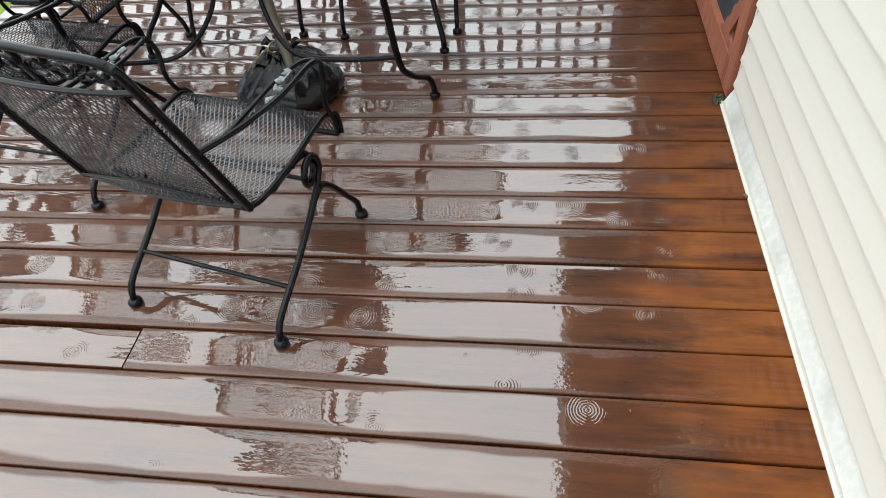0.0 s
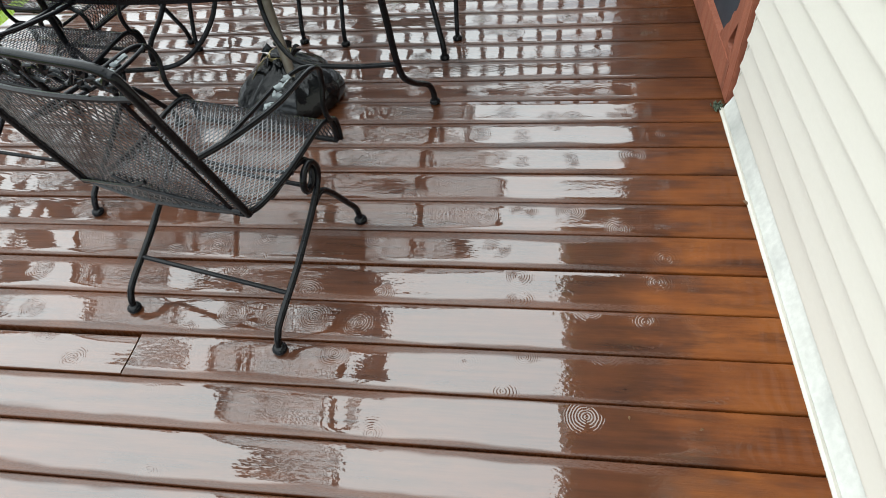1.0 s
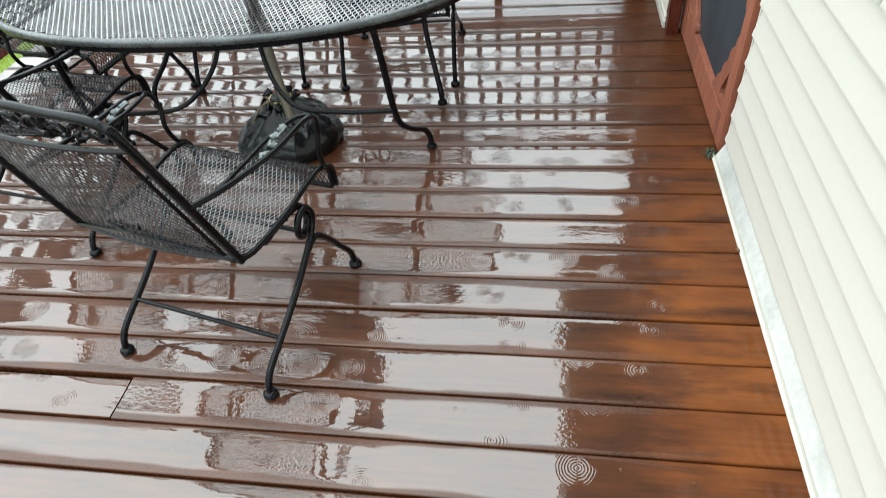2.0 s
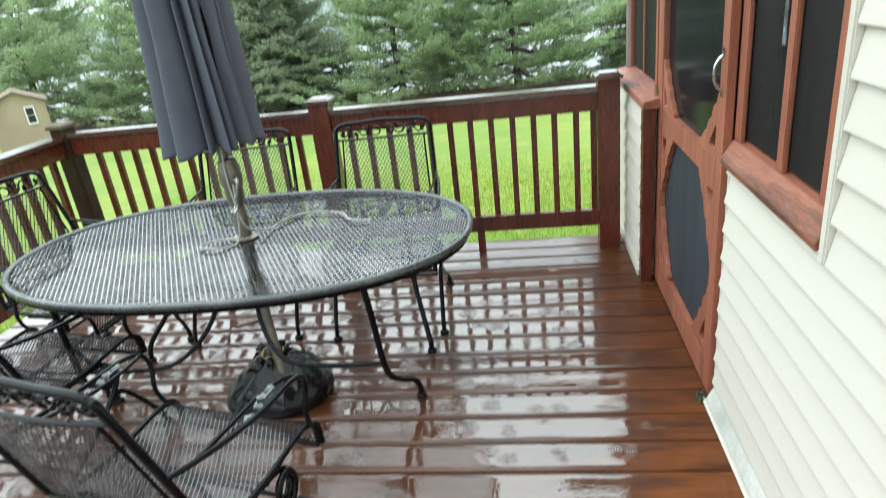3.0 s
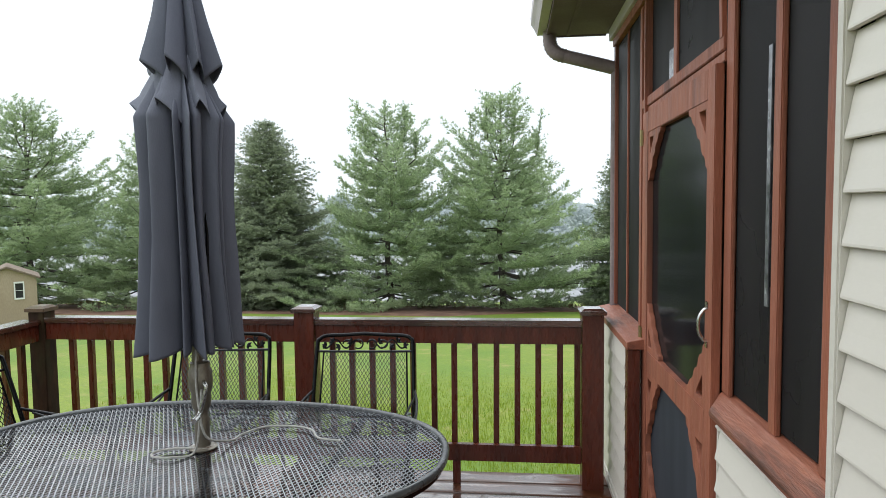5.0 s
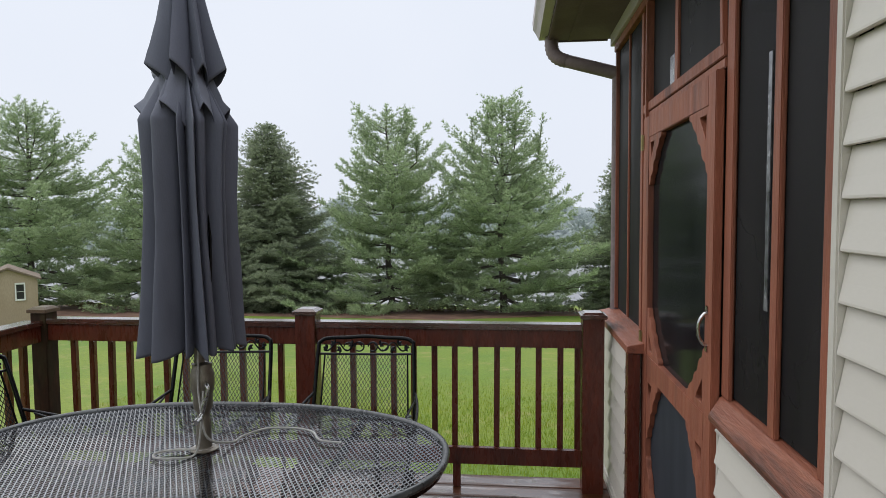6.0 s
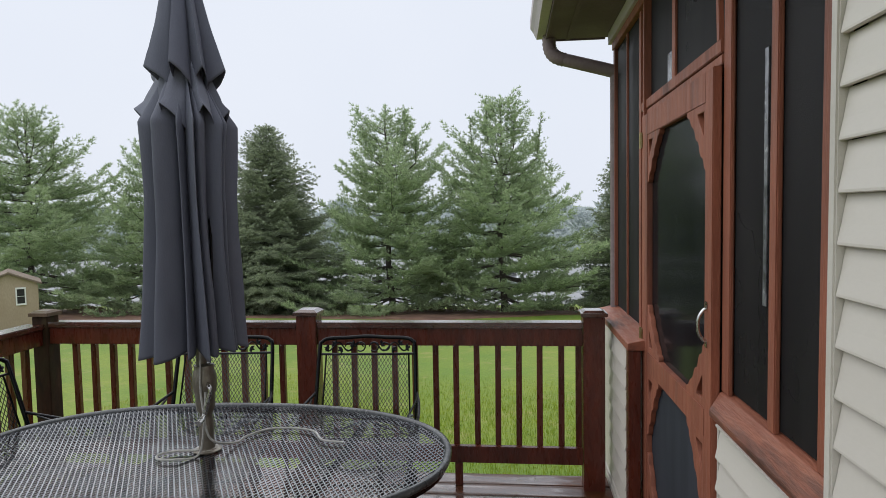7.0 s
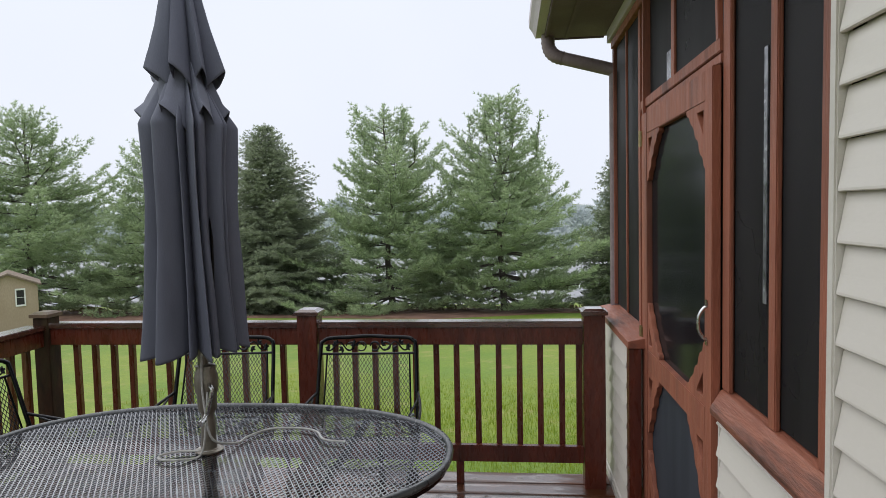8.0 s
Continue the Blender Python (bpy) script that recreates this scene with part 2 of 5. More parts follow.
M_RIM = material("worn_grey_table_rim", (0.03, 0.034, 0.036), (0.07, 0.078, 0.08), 9.0, (1, 1, 1), (0.15, 0.4), fine=90, stain=(0.11, 0.12, 0.12), spec=0.8)
M_LEAFCAST = material("cast_leaf_worn_paint", (0.06, 0.07, 0.072), (0.21, 0.24, 0.24), 40.0, (1, 1, 1), (0.25, 0.5))
M_FABRIC = material("charcoal_umbrella_canvas", (0.118, 0.125, 0.160), (0.166, 0.175, 0.216), 2.2, (1, 1, 0.35), (0.62, 0.8), fine=240, relief=0.12, stain=(0.080, 0.084, 0.108), spec=0.35, speck=0.2)
M_POLE = material("bronze_grey_pole", (0.15, 0.13, 0.10), (0.24, 0.215, 0.17), 7.0, (1, 1, 1), (0.25, 0.45), metal=0.4)
M_CHROME = material("tarnished_chrome", (0.5, 0.5, 0.48), (0.7, 0.7, 0.68), 20.0, (1, 1, 1), (0.12, 0.35), metal=1.0)
M_BRASS = material("dull_brass", (0.28, 0.22, 0.10), (0.45, 0.37, 0.2), 30.0, (1, 1, 1), (0.3, 0.5), metal=0.9)
M_BAG = material("black_plastic_bag", (0.004, 0.0045, 0.005), (0.008, 0.009, 0.01), 6.0, (1, 1, 1), (0.04, 0.10), fine=14, relief=0.8, spec=0.36)
M_ROPE = material("grey_cord", (0.35, 0.34, 0.31), (0.52, 0.51, 0.47), 60.0, (1, 1, 1), (0.6, 0.8), fine=400)
# mauve cast put into both eave colours, offsets green light bounced off the lawn
M_SOFFIT = material("bounce_offset_taupe_soffit", (0.165, 0.115, 0.152), (0.212, 0.152, 0.196), 2.0, (1, 1, 1), (0.6, 0.75), fine=80, relief=0.05, spec=0.2)
M_FRIEZE = material("bounce_offset_eave_grey", (0.54, 0.47, 0.53), (0.60, 0.53, 0.59), 2.0, (1, 1, 1), (0.5, 0.65), fine=80, relief=0.05)
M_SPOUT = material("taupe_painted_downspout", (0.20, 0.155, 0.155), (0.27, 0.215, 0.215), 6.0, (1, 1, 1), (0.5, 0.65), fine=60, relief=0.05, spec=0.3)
M_SHINGLE = material("dark_roof_shingle", (0.04, 0.04, 0.04), (0.08, 0.078, 0.075), 9.0, (1, 1, 1), (0.7, 0.9))
# the room's shade is put into this dark wall colour
M_PORCHSHADE = material("shade_toned_porch", (0.05, 0.048, 0.046), (0.085, 0.08, 0.076), 2.0, (1, 1, 1), (0.6, 0.8))
M_BARK = material("conifer_bark", (0.06, 0.05, 0.042), (0.12, 0.10, 0.085), 8.0, (4, 4, 1), (0.8, 0.95), fine=40, relief=0.6)
M_SHED = material("tan_shed_panel", (0.33, 0.25, 0.175), (0.42, 0.33, 0.24), 1.0, (1, 1, 0.4), (0.6, 0.8), fine=30)
M_SHEDROOF = material("brown_shed_roof", (0.16, 0.12, 0.09), (0.26, 0.20, 0.15), 5.0, (1, 1, 1), (0.7, 0.9))
M_WHITE = material("white_paint", (0.74, 0.74, 0.72), (0.82, 0.82, 0.8), 4.0, (1, 1, 1), (0.35, 0.5))
M_ASPHALT = material("wet_asphalt", (0.22, 0.225, 0.235), (0.34, 0.345, 0.36), 0.3, (1, 1, 1), (0.35, 0.6), fine=12, spec=0.5)
M_MULCH = material("brown_mulch", (0.12, 0.062, 0.042), (0.22, 0.125, 0.085), 1.5, (1, 1, 1), (0.8, 0.95), fine=14, relief=0.12)
M_TYRE = material("black_rubber", (0.012, 0.012, 0.012), (0.022, 0.022, 0.022), 9.0, (1, 1, 1), (0.6, 0.8))
M_PINE = leaf_material("white_pine_needles", (0.145, 0.22, 0.115), (0.585, 0.685, 0.415))
M_SPRUCE = leaf_material("spruce_needles", (0.115, 0.155, 0.10), (0.46, 0.515, 0.345))
# distance haze is mixed into this pale leaf colour
M_FARLEAF = leaf_material("mist_painted_foliage", (0.46, 0.51, 0.52), (0.60, 0.645, 0.65))
M_SHRUB = leaf_material("low_shrub_leaves", (0.13, 0.12, 0.06), (0.28, 0.22, 0.12))


def grass_material():
    m = bpy.data.materials.new("lawn_grass")
    m.use_nodes = True
    p = m.node_tree.nodes["Principled BSDF"]
    vec = coords(m)
    patch = noise_fac(m, vec, 0.35, 5, 0.6, 0.35, 0.65)
    blade = noise_fac(m, vec, 14.0, 6, 0.75, 0.36, 0.64)
    col = mix(m, patch, (0.130, 0.230, 0.012), (0.235, 0.290, 0.022))
    col = mix(m, math_node(m, "MULTIPLY", blade, 0.6), col, (0.080, 0.135, 0.012))
    col = mix(m, noise_fac(m, vec, 1.6, 5, 0.65, 0.56, 0.72), col, (0.27, 0.26, 0.07))
    link(m, col, p.inputs["Base Color"])
    p.inputs["Roughness"].default_value = 0.75
    bump(m, blade, 0.35, 0.02)
    return m


M_GRASS = grass_material()


# ---- building helpers ----
def mesh_of(bm, name):
    me = bpy.data.meshes.new(name)
    bm.normal_update()
    bm.to_mesh(me)
    bm.free()
    return me


def smooth(me, angle=52):
    for poly in me.polygons:
        poly.use_smooth = True
    me.set_sharp_from_angle(angle=radians(angle))
    return me


def part(name, bm, mat, parent=None, label="", soft=False):
    """One mesh object from a bmesh or a mesh, under a thing or a part."""
    me = mesh_of(bm, name) if isinstance(bm, bmesh.types.BMesh) else bm
    if soft:
        smooth(me)
    if not me.materials:
        me.materials.append(mat)
    ob = new(name, me)
    if parent is not None:
        ob.parent = parent
    if label:
        tagged(ob, label)
    return ob


def thing(name, at=(0, 0, 0), turn=0.0, label="", category="", group="", kind=""):
    ob = new(name)
    ob.matrix_basis = pose(*at, 0, 0, turn)
    return tagged(ob, label, category, group, kind)


def block(bm, lo, hi, bevel=0.0):
    """Adds a box between two corners, with bevelled edges."""
    c = [(a + b) / 2 for a, b in zip(lo, hi)]
    s = [abs(b - a) for a, b in zip(lo, hi)]
    made = bmesh.ops.create_cube(bm, size=1, matrix=Matrix.Translation(c) @ Matrix.Diagonal((*s, 1)))
    if bevel:
        edges = {e for v in made["verts"] for e in v.link_edges}
        bmesh.ops.bevel(bm, geom=list(edges), offset=bevel, segments=2, affect="EDGES", clamp_overlap=True)
    return bm


def box(lo, hi, bevel=0.0):
    return block(bmesh.new(), lo, hi, bevel)


def prism(points, axis, lo, hi, bevel=0.0):
    """A flat outline pushed out along an axis: points are the other two coordinates, in order x, y, z."""
    bm = bmesh.new()

    def at(p, w):
        q = list(p)
        q.insert("xyz".index(axis), w)
        return q

    a = [bm.verts.new(at(p, lo)) for p in points]
    b = [bm.verts.new(at(p, hi)) for p in points]
    bm.faces.new(a)
    bm.faces.new(b[::-1])
    n = len(points)
    for i in range(n):
        bm.faces.new((a[i], b[i], b[(i + 1) % n], a[(i + 1) % n]))
    bmesh.ops.recalc_face_normals(bm, faces=bm.faces[:])
    if bevel:
        bmesh.ops.bevel(bm, geom=bm.edges[:], offset=bevel, segments=1, affect="EDGES", clamp_overlap=True)
    return bm


def spline(points, steps=6, closed=False):
    """A smooth line through the points."""
    pts = [Vector(p) for p in points]
    n = len(pts)
    out = []
    last = n if closed else n - 1
    for i in range(last):
        p0 = pts[(i - 1) % n] if closed or i > 0 else pts[i]
        p1, p2 = pts[i], pts[(i + 1) % n]
        p3 = pts[(i + 2) % n] if closed or i + 2 < n else p2
        for k in range(steps):
            t = k / steps
            out.append(0.5 * (2 * p1 + (p2 - p0) * t + (2 * p0 - 5 * p1 + 4 * p2 - p3) * t * t + (3 * p1 - p0 - 3 * p2 + p3) * t ** 3))
    if not closed:
        out.append(pts[-1])
    return out


def tube(bm, line, r, sides=8, closed=False, flat=1.0):
    """A tube of radius r (one number, or one for each point) along a line."""
    line = [Vector(p) for p in line]
    n = len(line)
    rs = r if isinstance(r, (list, tuple)) else [r] * n
    rings = []
    side = None
    for i, p in enumerate(line):
        if closed:
            d = line[(i + 1) % n] - line[i - 1]
        else:
            d = line[min(i + 1, n - 1)] - line[max(i - 1, 0)]
        d.normalize()
        if side is None:
            side = d.orthogonal().normalized()
        side = (side - d * side.dot(d)).normalized()
        up = d.cross(side)
        rings.append([bm.verts.new(p + (side * math.cos(a) + up * math.sin(a) * flat) * rs[i])
                      for a in (2 * math.pi * k / sides for k in range(sides))])
    pairs = [(i, (i + 1) % n) for i in range(n if closed else n - 1)]
    for i, j in pairs:
        for k in range(sides):
            bm.faces.new((rings[i][k], rings[i][(k + 1) % sides], rings[j][(k + 1) % sides], rings[j][k]))
    if not closed:
        bm.faces.new(rings[0][::-1])
        bm.faces.new(rings[-1])
    return bm


def lathe(bm, profile, at=(0, 0, 0), sides=20, wobble=None):
    """Turns a profile of (radius, height) round the vertical through at."""
    rings = []
    for r, z in profile:
        rings.append([bm.verts.new((at[0] + r * (wobble(a, z) if wobble else 1) * math.cos(a),
                                    at[1] + r * (wobble(a, z) if wobble else 1) * math.sin(a), at[2] + z))
                      for a in (2 * math.pi * k / sides for k in range(sides))])
    for i in range(len(rings) - 1):
        for k in range(sides):
            bm.faces.new((rings[i][k], rings[i][(k + 1) % sides], rings[i + 1][(k + 1) % sides], rings[i + 1][k]))
    bm.faces.new(rings[0][::-1])
    bm.faces.new(rings[-1])
    return bm


def raw_mesh(name, verts, faces):
    me = bpy.data.meshes.new(name)
    me.from_pydata(verts, [], faces)
    me.update()
    return me


def expanded_metal(name, place, inside, u0, u1, v0, v1, cu=0.02, cv=0.036, w=0.0032, h=0.0022):
    """A sheet of diamond openings: zigzag strands along v, side by side in u. place(u, v) gives a point and its normal; inside(u, v) trims."""
    verts, faces = [], []
    nu = int(round((u1 - u0) / (cu / 2)))
    nv = int(round((v1 - v0) / (cv / 2)))
    cu2, cv2 = (u1 - u0) / nu, (v1 - v0) / nv
    for i in range(nu + 1):
        row = None
        for j in range(nv + 1):
            u = u0 + (i + (0.46 if (i + j) % 2 else -0.46)) * cu2
            v = v0 + j * cv2
            if not inside(u, v):
                row = None
                continue
            p, nrm = place(u, v)
            q, _ = place(u + 1e-3, v)
            side = (q - p).normalized() * (w / 2)
            up = nrm * (h / 2)
            b = len(verts)
            verts.extend([p - side - up, p + side - up, p + side + up, p - side + up])
            if row is not None:
                for k in range(4):
                    faces.append((row + k, row + (k + 1) % 4, b + (k + 1) % 4, b + k))
            row = b
    return raw_mesh(name, verts, faces)


# ---- ground ----
def ground_height(y):
    """The lawn falls away from the house, then the parking lot and the far valley."""
    ys = [-400, -30, 2, 31, 46, 75, 140, 420, 900, 2400]
    zs = [-0.8, -0.8, -0.74, -3.61, -5.37, -5.9, -6.0, -5.0, -4.0, 0.0]
    return float(np.interp(y, ys, zs))


def build_ground():
    xs = [-2400, -900, -400, -200, -110, -70, -45] + list(range(-36, 37, 3)) + [45, 70, 110, 200, 400, 900, 2400]
    ys = [-400, -100, -30, -10, -2] + [2 + 1.6 * i for i in range(31)] + [56, 66, 75, 95, 140, 200, 300, 420, 600, 900, 1500, 2400]
    verts = [(x, y, ground_height(y) + (0.12 * noise.noise(Vector((x * 0.13, y * 0.13, 0))) if y > 4 else 0)
              + (0.03 * (y - 400) * noise.noise(Vector((x * 0.003, y * 0.003, 3))) if y > 400 else 0)) for y in ys for x in xs]
    n = len(xs)
    faces = [(j * n + i, j * n + i + 1, j * n + n + i + 1, j * n + n + i) for j in range(len(ys) - 1) for i in range(n - 1)]
    ob = part("ground", raw_mesh("ground", verts, faces), M_GRASS, soft=True)
    tagged(ob, "bright green rain-soaked lawn sloping away from the deck", "lawn", kind="structure")


def sheet(name, x0, x1, y0, y1, mat, label, category, lift=0.05, nx=30, ny=16, ragged=0.0, lead=lambda x: 0.0):
    xs = np.linspace(x0, x1, nx)
    ys = np.linspace(y0, y1, ny)
    verts = []
    for j, y in enumerate(ys):
        for x in xs:
            yy = y + lead(x) * (1 - j / (ny - 1)) + (ragged * noise.noise(Vector((x * 0.25, j * 3.1, 1))) if j in (0, ny - 1) else 0)
            verts.append((x, yy, ground_height(yy) + 0.12 * noise.noise(Vector((x * 0.13, yy * 0.13, 0))) + (lift if j else -0.2)))
    faces = [(j * nx + i, j * nx + i + 1, j * nx + nx + i + 1, j * nx + nx + i) for j in range(ny - 1) for i in range(nx - 1)]
    ob = part(name, raw_mesh(name, verts, faces), mat)
    tagged(ob, label, category, kind="structure")


build_ground()
sheet("planting_bed", -34, 14, 26.9, 31.3, M_MULCH, "strip of brown mulch under the row of conifers", "planting bed", 0.05, 90, 9, 0.45, lambda x: -3.4 * min(max((1.5 - x) / 5.0, 0), 1))
sheet("parking_lot", -190, 120, 39.0, 100.0, M_ASPHALT, "rain-wet grey parking lot beyond the conifers", "parking lot", 0.28, 60, 40)

# ---- deck ----
BOARD, PITCH, DECK_L, DECK_R, DECK_FAR = 0.1438, 0.1493, -3.64, 0.026, 1.80
deck = thing("deck", (0, 0, 0), 0, "rain-wet deck of red-brown stained boards with puddles", "deck", kind="structure")
rim_bm = box((DECK_L, DECK_FAR - 0.04, -0.28), (-0.02, DECK_FAR - 0.002, -0.03), 0.003)
part("rim_joist", rim_bm, M_RAIL, deck)
part("side_joist", box((DECK_L, -5.2, -0.28), (DECK_L + 0.038, DECK_FAR - 0.042, -0.03), 0.003), M_RAIL, deck)
for i in range(8):
    y = -4.6 + i * 0.88
    part("joist", box((DECK_L + 0.04, y, -0.26), (-0.02, y + 0.038, -0.029), 0.0), M_RAIL, deck)


# added board and sheet below, stand in for the shade in the board gaps
part("blocking", box((DECK_L + 0.04, -1.28, -0.26), (-1.7, -1.22, -0.029)), M_RAIL, deck)
part("soil_under_deck", box((DECK_L - 0.2, -5.3, -0.7), (0.1, DECK_FAR - 0.05, -0.62)), M_MULCH, deck, "brown sheet added under the boards to darken their gaps")


def board_mesh(length, width, seed, n=14):
    """A cupped board with rounded edges, a little uneven along its length."""
    w = width / 2
    section = [(-w, -0.028), (-w, -0.005), (-w + 0.0022, -0.0014), (-w + 0.006, 0), (-w * 0.55, -0.0013), (0, -0.0019),
               (w * 0.55, -0.0013), (w - 0.006, 0), (w - 0.0022, -0.0014), (w, -0.005), (w, -0.028)]
    rnd = random.Random(seed)
    verts, faces = [], []
    k = len(section)
    for i in range(n):
        x = -length / 2 + length * i / (n - 1)
        lift = 0.0012 * math.sin(x * 2.1 + seed) + rnd.uniform(-0.0003, 0.0003)
        sway = 0.0011 * math.sin(x * 1.4 + seed * 2.3)
        verts += [(x, y + sway, z + lift) for y, z in section]
    for i in range(n - 1):
        for j in range(k - 1):
            faces.append((i * k + j, i * k + j + 1, i * k + k + j + 1, i * k + k + j))
    faces.append(tuple(range(k))[::-1])
    faces.append(tuple((n - 1) * k + j for j in range(k)))
    me = raw_mesh("board", verts, faces)
    bm = bmesh.new()
    bm.from_mesh(me)
    bmesh.ops.recalc_face_normals(bm, faces=bm.faces[:])
    bm.to_mesh(me)
    bm.free()
    smooth(me, 50)
    me.materials.append(M_DECK)
    return me


def lay_deck():
    gap0 = -0.953
    rnd = random.Random(4)
    first, last = -29, 20
    kinds = [board_mesh(DECK_R - DECK_L, BOARD, s) for s in range(9)]
    for i in range(first, last):
        y = gap0 + PITCH * (i + 0.5)
        if y + BOARD / 2 > DECK_FAR:
            break
        if i == -2:
            # this course is two lengths, the far one split off along its edge
            for x0, x1, wd, dy in ((DECK_L, -1.842, BOARD - 0.014, -0.007), (-1.839, DECK_R, BOARD, 0)):
                ob = new("board", board_mesh(x1 - x0, wd, i + 40))
                ob.location = ((x0 + x1) / 2, y + dy, 0)
                ob.parent = deck
            continue
        turn = 180 if rnd.random() < 0.5 else 0
        if -0.03 < y < 1.2:
            # these run on under the door
            ob = new("board", board_mesh(0.12 - DECK_L, BOARD, i + 60))
            ob.location = ((DECK_L + 0.12) / 2, y, rnd.uniform(-0.0012, 0.0006))
            ob.parent = deck
            continue
        ob = new("board", kinds[rnd.randrange(9)])
        ob.matrix_basis = pose((DECK_L + DECK_R) / 2, y + rnd.uniform(-0.0012, 0.0012), rnd.uniform(-0.0012, 0.0006), rnd.uniform(-0.25, 0.25), 0, turn)
        ob.parent = deck


lay_deck()


# ---- deck railing ----
def post(name, x, y, w, top, cap_mat, mat=None):
    ob = thing(name, (x, y, 0), 0, "square red-brown stained deck post with a flat cap", "post", "deck posts")
    part("shaft", box((-w / 2, -w / 2, -0.9), (w / 2, w / 2, top - 0.028), 0.004), mat or M_RAIL, ob)
    bm = bmesh.new()
    o = w / 2 + 0.014
    block(bm, (-o, -o, top - 0.028), (o, o, top - 0.006), 0.003)
    part("cap", bm, cap_mat, ob)
    bm = bmesh.new()
    c = w / 2 + 0.006
    low = [bm.verts.new((a * c, b * c, top - 0.006)) for a, b in ((-1, -1), (1, -1), (1, 1), (-1, 1))]
    high = [bm.verts.new((a * c * 0.72, b * c * 0.72, top + 0.006)) for a, b in ((-1, -1), (1, -1), (1, 1), (-1, 1))]
    bm.faces.new(high)
    bm.faces.new(low[::-1])
    for i in range(4):
        bm.faces.new((low[i], low[(i + 1) % 4], high[(i + 1) % 4], high[i]))
    part("cap_top", bm, cap_mat, ob, "pale wet bevelled cap top")
    return ob


RAIL_Y = 1.585
post_right = post("deck_post", -0.150, RAIL_Y, 0.118, 1.018, M_RAIL_TOP)
post_mid = post("deck_post", -1.800, RAIL_Y, 0.119, 1.024, M_RAIL_TOP)
post_corner = post("deck_post", -3.482, RAIL_Y, 0.102, 1.018, M_MOSS, M_CORNER)
tagged(post_corner, "mossy corner deck post with a weathered cap")
post_near = post("deck_post", -3.50, -1.05, 0.119, 1.0, M_RAIL_TOP)


def rail_run(x0, x1, n, first, pitch, label):
    """A run of railing along x: cap board, face board, bottom rail and balusters."""
    run = thing("railing", (0, RAIL_Y, 0), 0, label, "railing", "deck railing")
    part("cap_rail", box((x0, -0.050, 0.922), (x1, 0.040, 0.956), 0.003), M_RAIL_TOP, run, "wet flat cap board")
    part("face_board", box((x0, -0.038, 0.820), (x1, -0.001, 0.920), 0.003), M_RAIL, run)
    part("bottom_rail", box((x0, -0.036, 0.136), (x1, 0.002, 0.232), 0.003), M_RAIL, run)
    me = mesh_of(box((-0.0165, 0.004, -0.375), (0.0165, 0.038, 0.375), 0.003), "baluster")
    for i in range(n):
        b = part("baluster", me, M_RAIL, run)
        b.matrix_basis = pose(first + i * pitch + random.uniform(-0.002, 0.002), 0, 0.517, 0, random.uniform(-0.4, 0.4), 0)
    return run


run_a = rail_run(-1.739, -0.211, 12, -1.654, 0.1205, "red-brown stained railing section with square balusters")
part("support_block", box((-0.942, -0.03, 0.0), (-0.898, 0.0, 0.135), 0.003), M_RAIL, run_a)
part("end_baluster", box((-0.246, 0.003, 0.14), (-0.213, 0.04, 0.89), 0.003), M_RAIL, run_a)
rail_run(-3.430, -1.861, 12, -3.300, 0.1205, "red-brown stained railing section streaked with moss")


def side_run(y0, y1, x, label):
    run = thing("railing", (x, 0, 0), 0, label, "railing", "deck railing")
    part("cap_rail", box((-0.07, y0, 0.912), (0.055, y1, 0.944), 0.004), M_RAIL_TOP, run, "wet flat cap board")
    part("face_board", box((0.0, y0, 0.812), (0.038, y1, 0.910), 0.003), M_RAIL, run)
    part("bottom_rail", box((0.0, y0, 0.136), (0.036, y1, 0.226), 0.003), M_RAIL, run)
    me = mesh_of(box((-0.04, -0.0175, -0.375), (-0.004, 0.0175, 0.375), 0.003), "baluster")
    for i in range(int((y1 - y0 - 0.05) / 0.1215)):
        b = part("baluster", me, M_RAIL, run)
        b.location = (0, y1 - 0.08 - i * 0.1205, 0.51)


side_run(-0.988, 1.533, -3.50, "red-brown stained side railing of the deck")
side_run(-4.6, -1.112, -3.50, "red-brown stained side railing of the deck")

# ---- house wall and screened porch ----
LAP, LAP0 = 0.1014, 0.087
XW = 0.05
Y_OPEN, Y_TRIM, Y_CORNER = -0.603, -0.688, 2.09
SILL, HEAD, SOFFIT = 0.985, 2.575, 2.70


def siding(parent, x, y0, y1, z0, z1):
    """Courses of lap siding facing -x, each a thin tilted board with a shadowed butt edge."""
    k = int(math.floor((z0 - LAP0) / LAP))
    cache = {}
    while k * LAP + LAP0 < z1 - 0.01:
        foot = k * LAP + LAP0
        lo, hi = max(foot, z0), min(foot + LAP, z1)
        if hi - lo > 0.012:
            key = (round(lo - foot, 3), round(hi - lo, 3))
            if key not in cache:
                full = hi - lo
                cache[key] = mesh_of(prism([(-0.024, 0), (-0.0265, 0.002), (-0.0265, 0.007), (-0.0195, full * 0.42), (-0.0140, full * 0.75), (-0.0090, full), (0.006, full), (0.006, 0.012), (-0.013, 0.010), (-0.0145, 0.001)],
                                           "y", y0, y1), "siding_course")
            ob = part("siding_course", cache[key], M_SIDING, parent)
            ob.location = (x, 0, lo)
        k += 1


SPLIT = LAP0 + 8 * LAP
wall_near = thing("wall_east", (0, 0, 0), 0, "cream vinyl lap siding wall of the house", "wall", kind="structure")
part("wall_core", box((XW + 0.006, -5.5, -0.3), (XW + 0.12, Y_TRIM - 0.06, SOFFIT + 0.2)), M_SIDING, wall_near)
part("sill_wall_core", box((XW + 0.006, Y_TRIM - 0.058, -0.3), (XW + 0.12, -0.004, SILL - 0.075)), M_SIDING, wall_near)
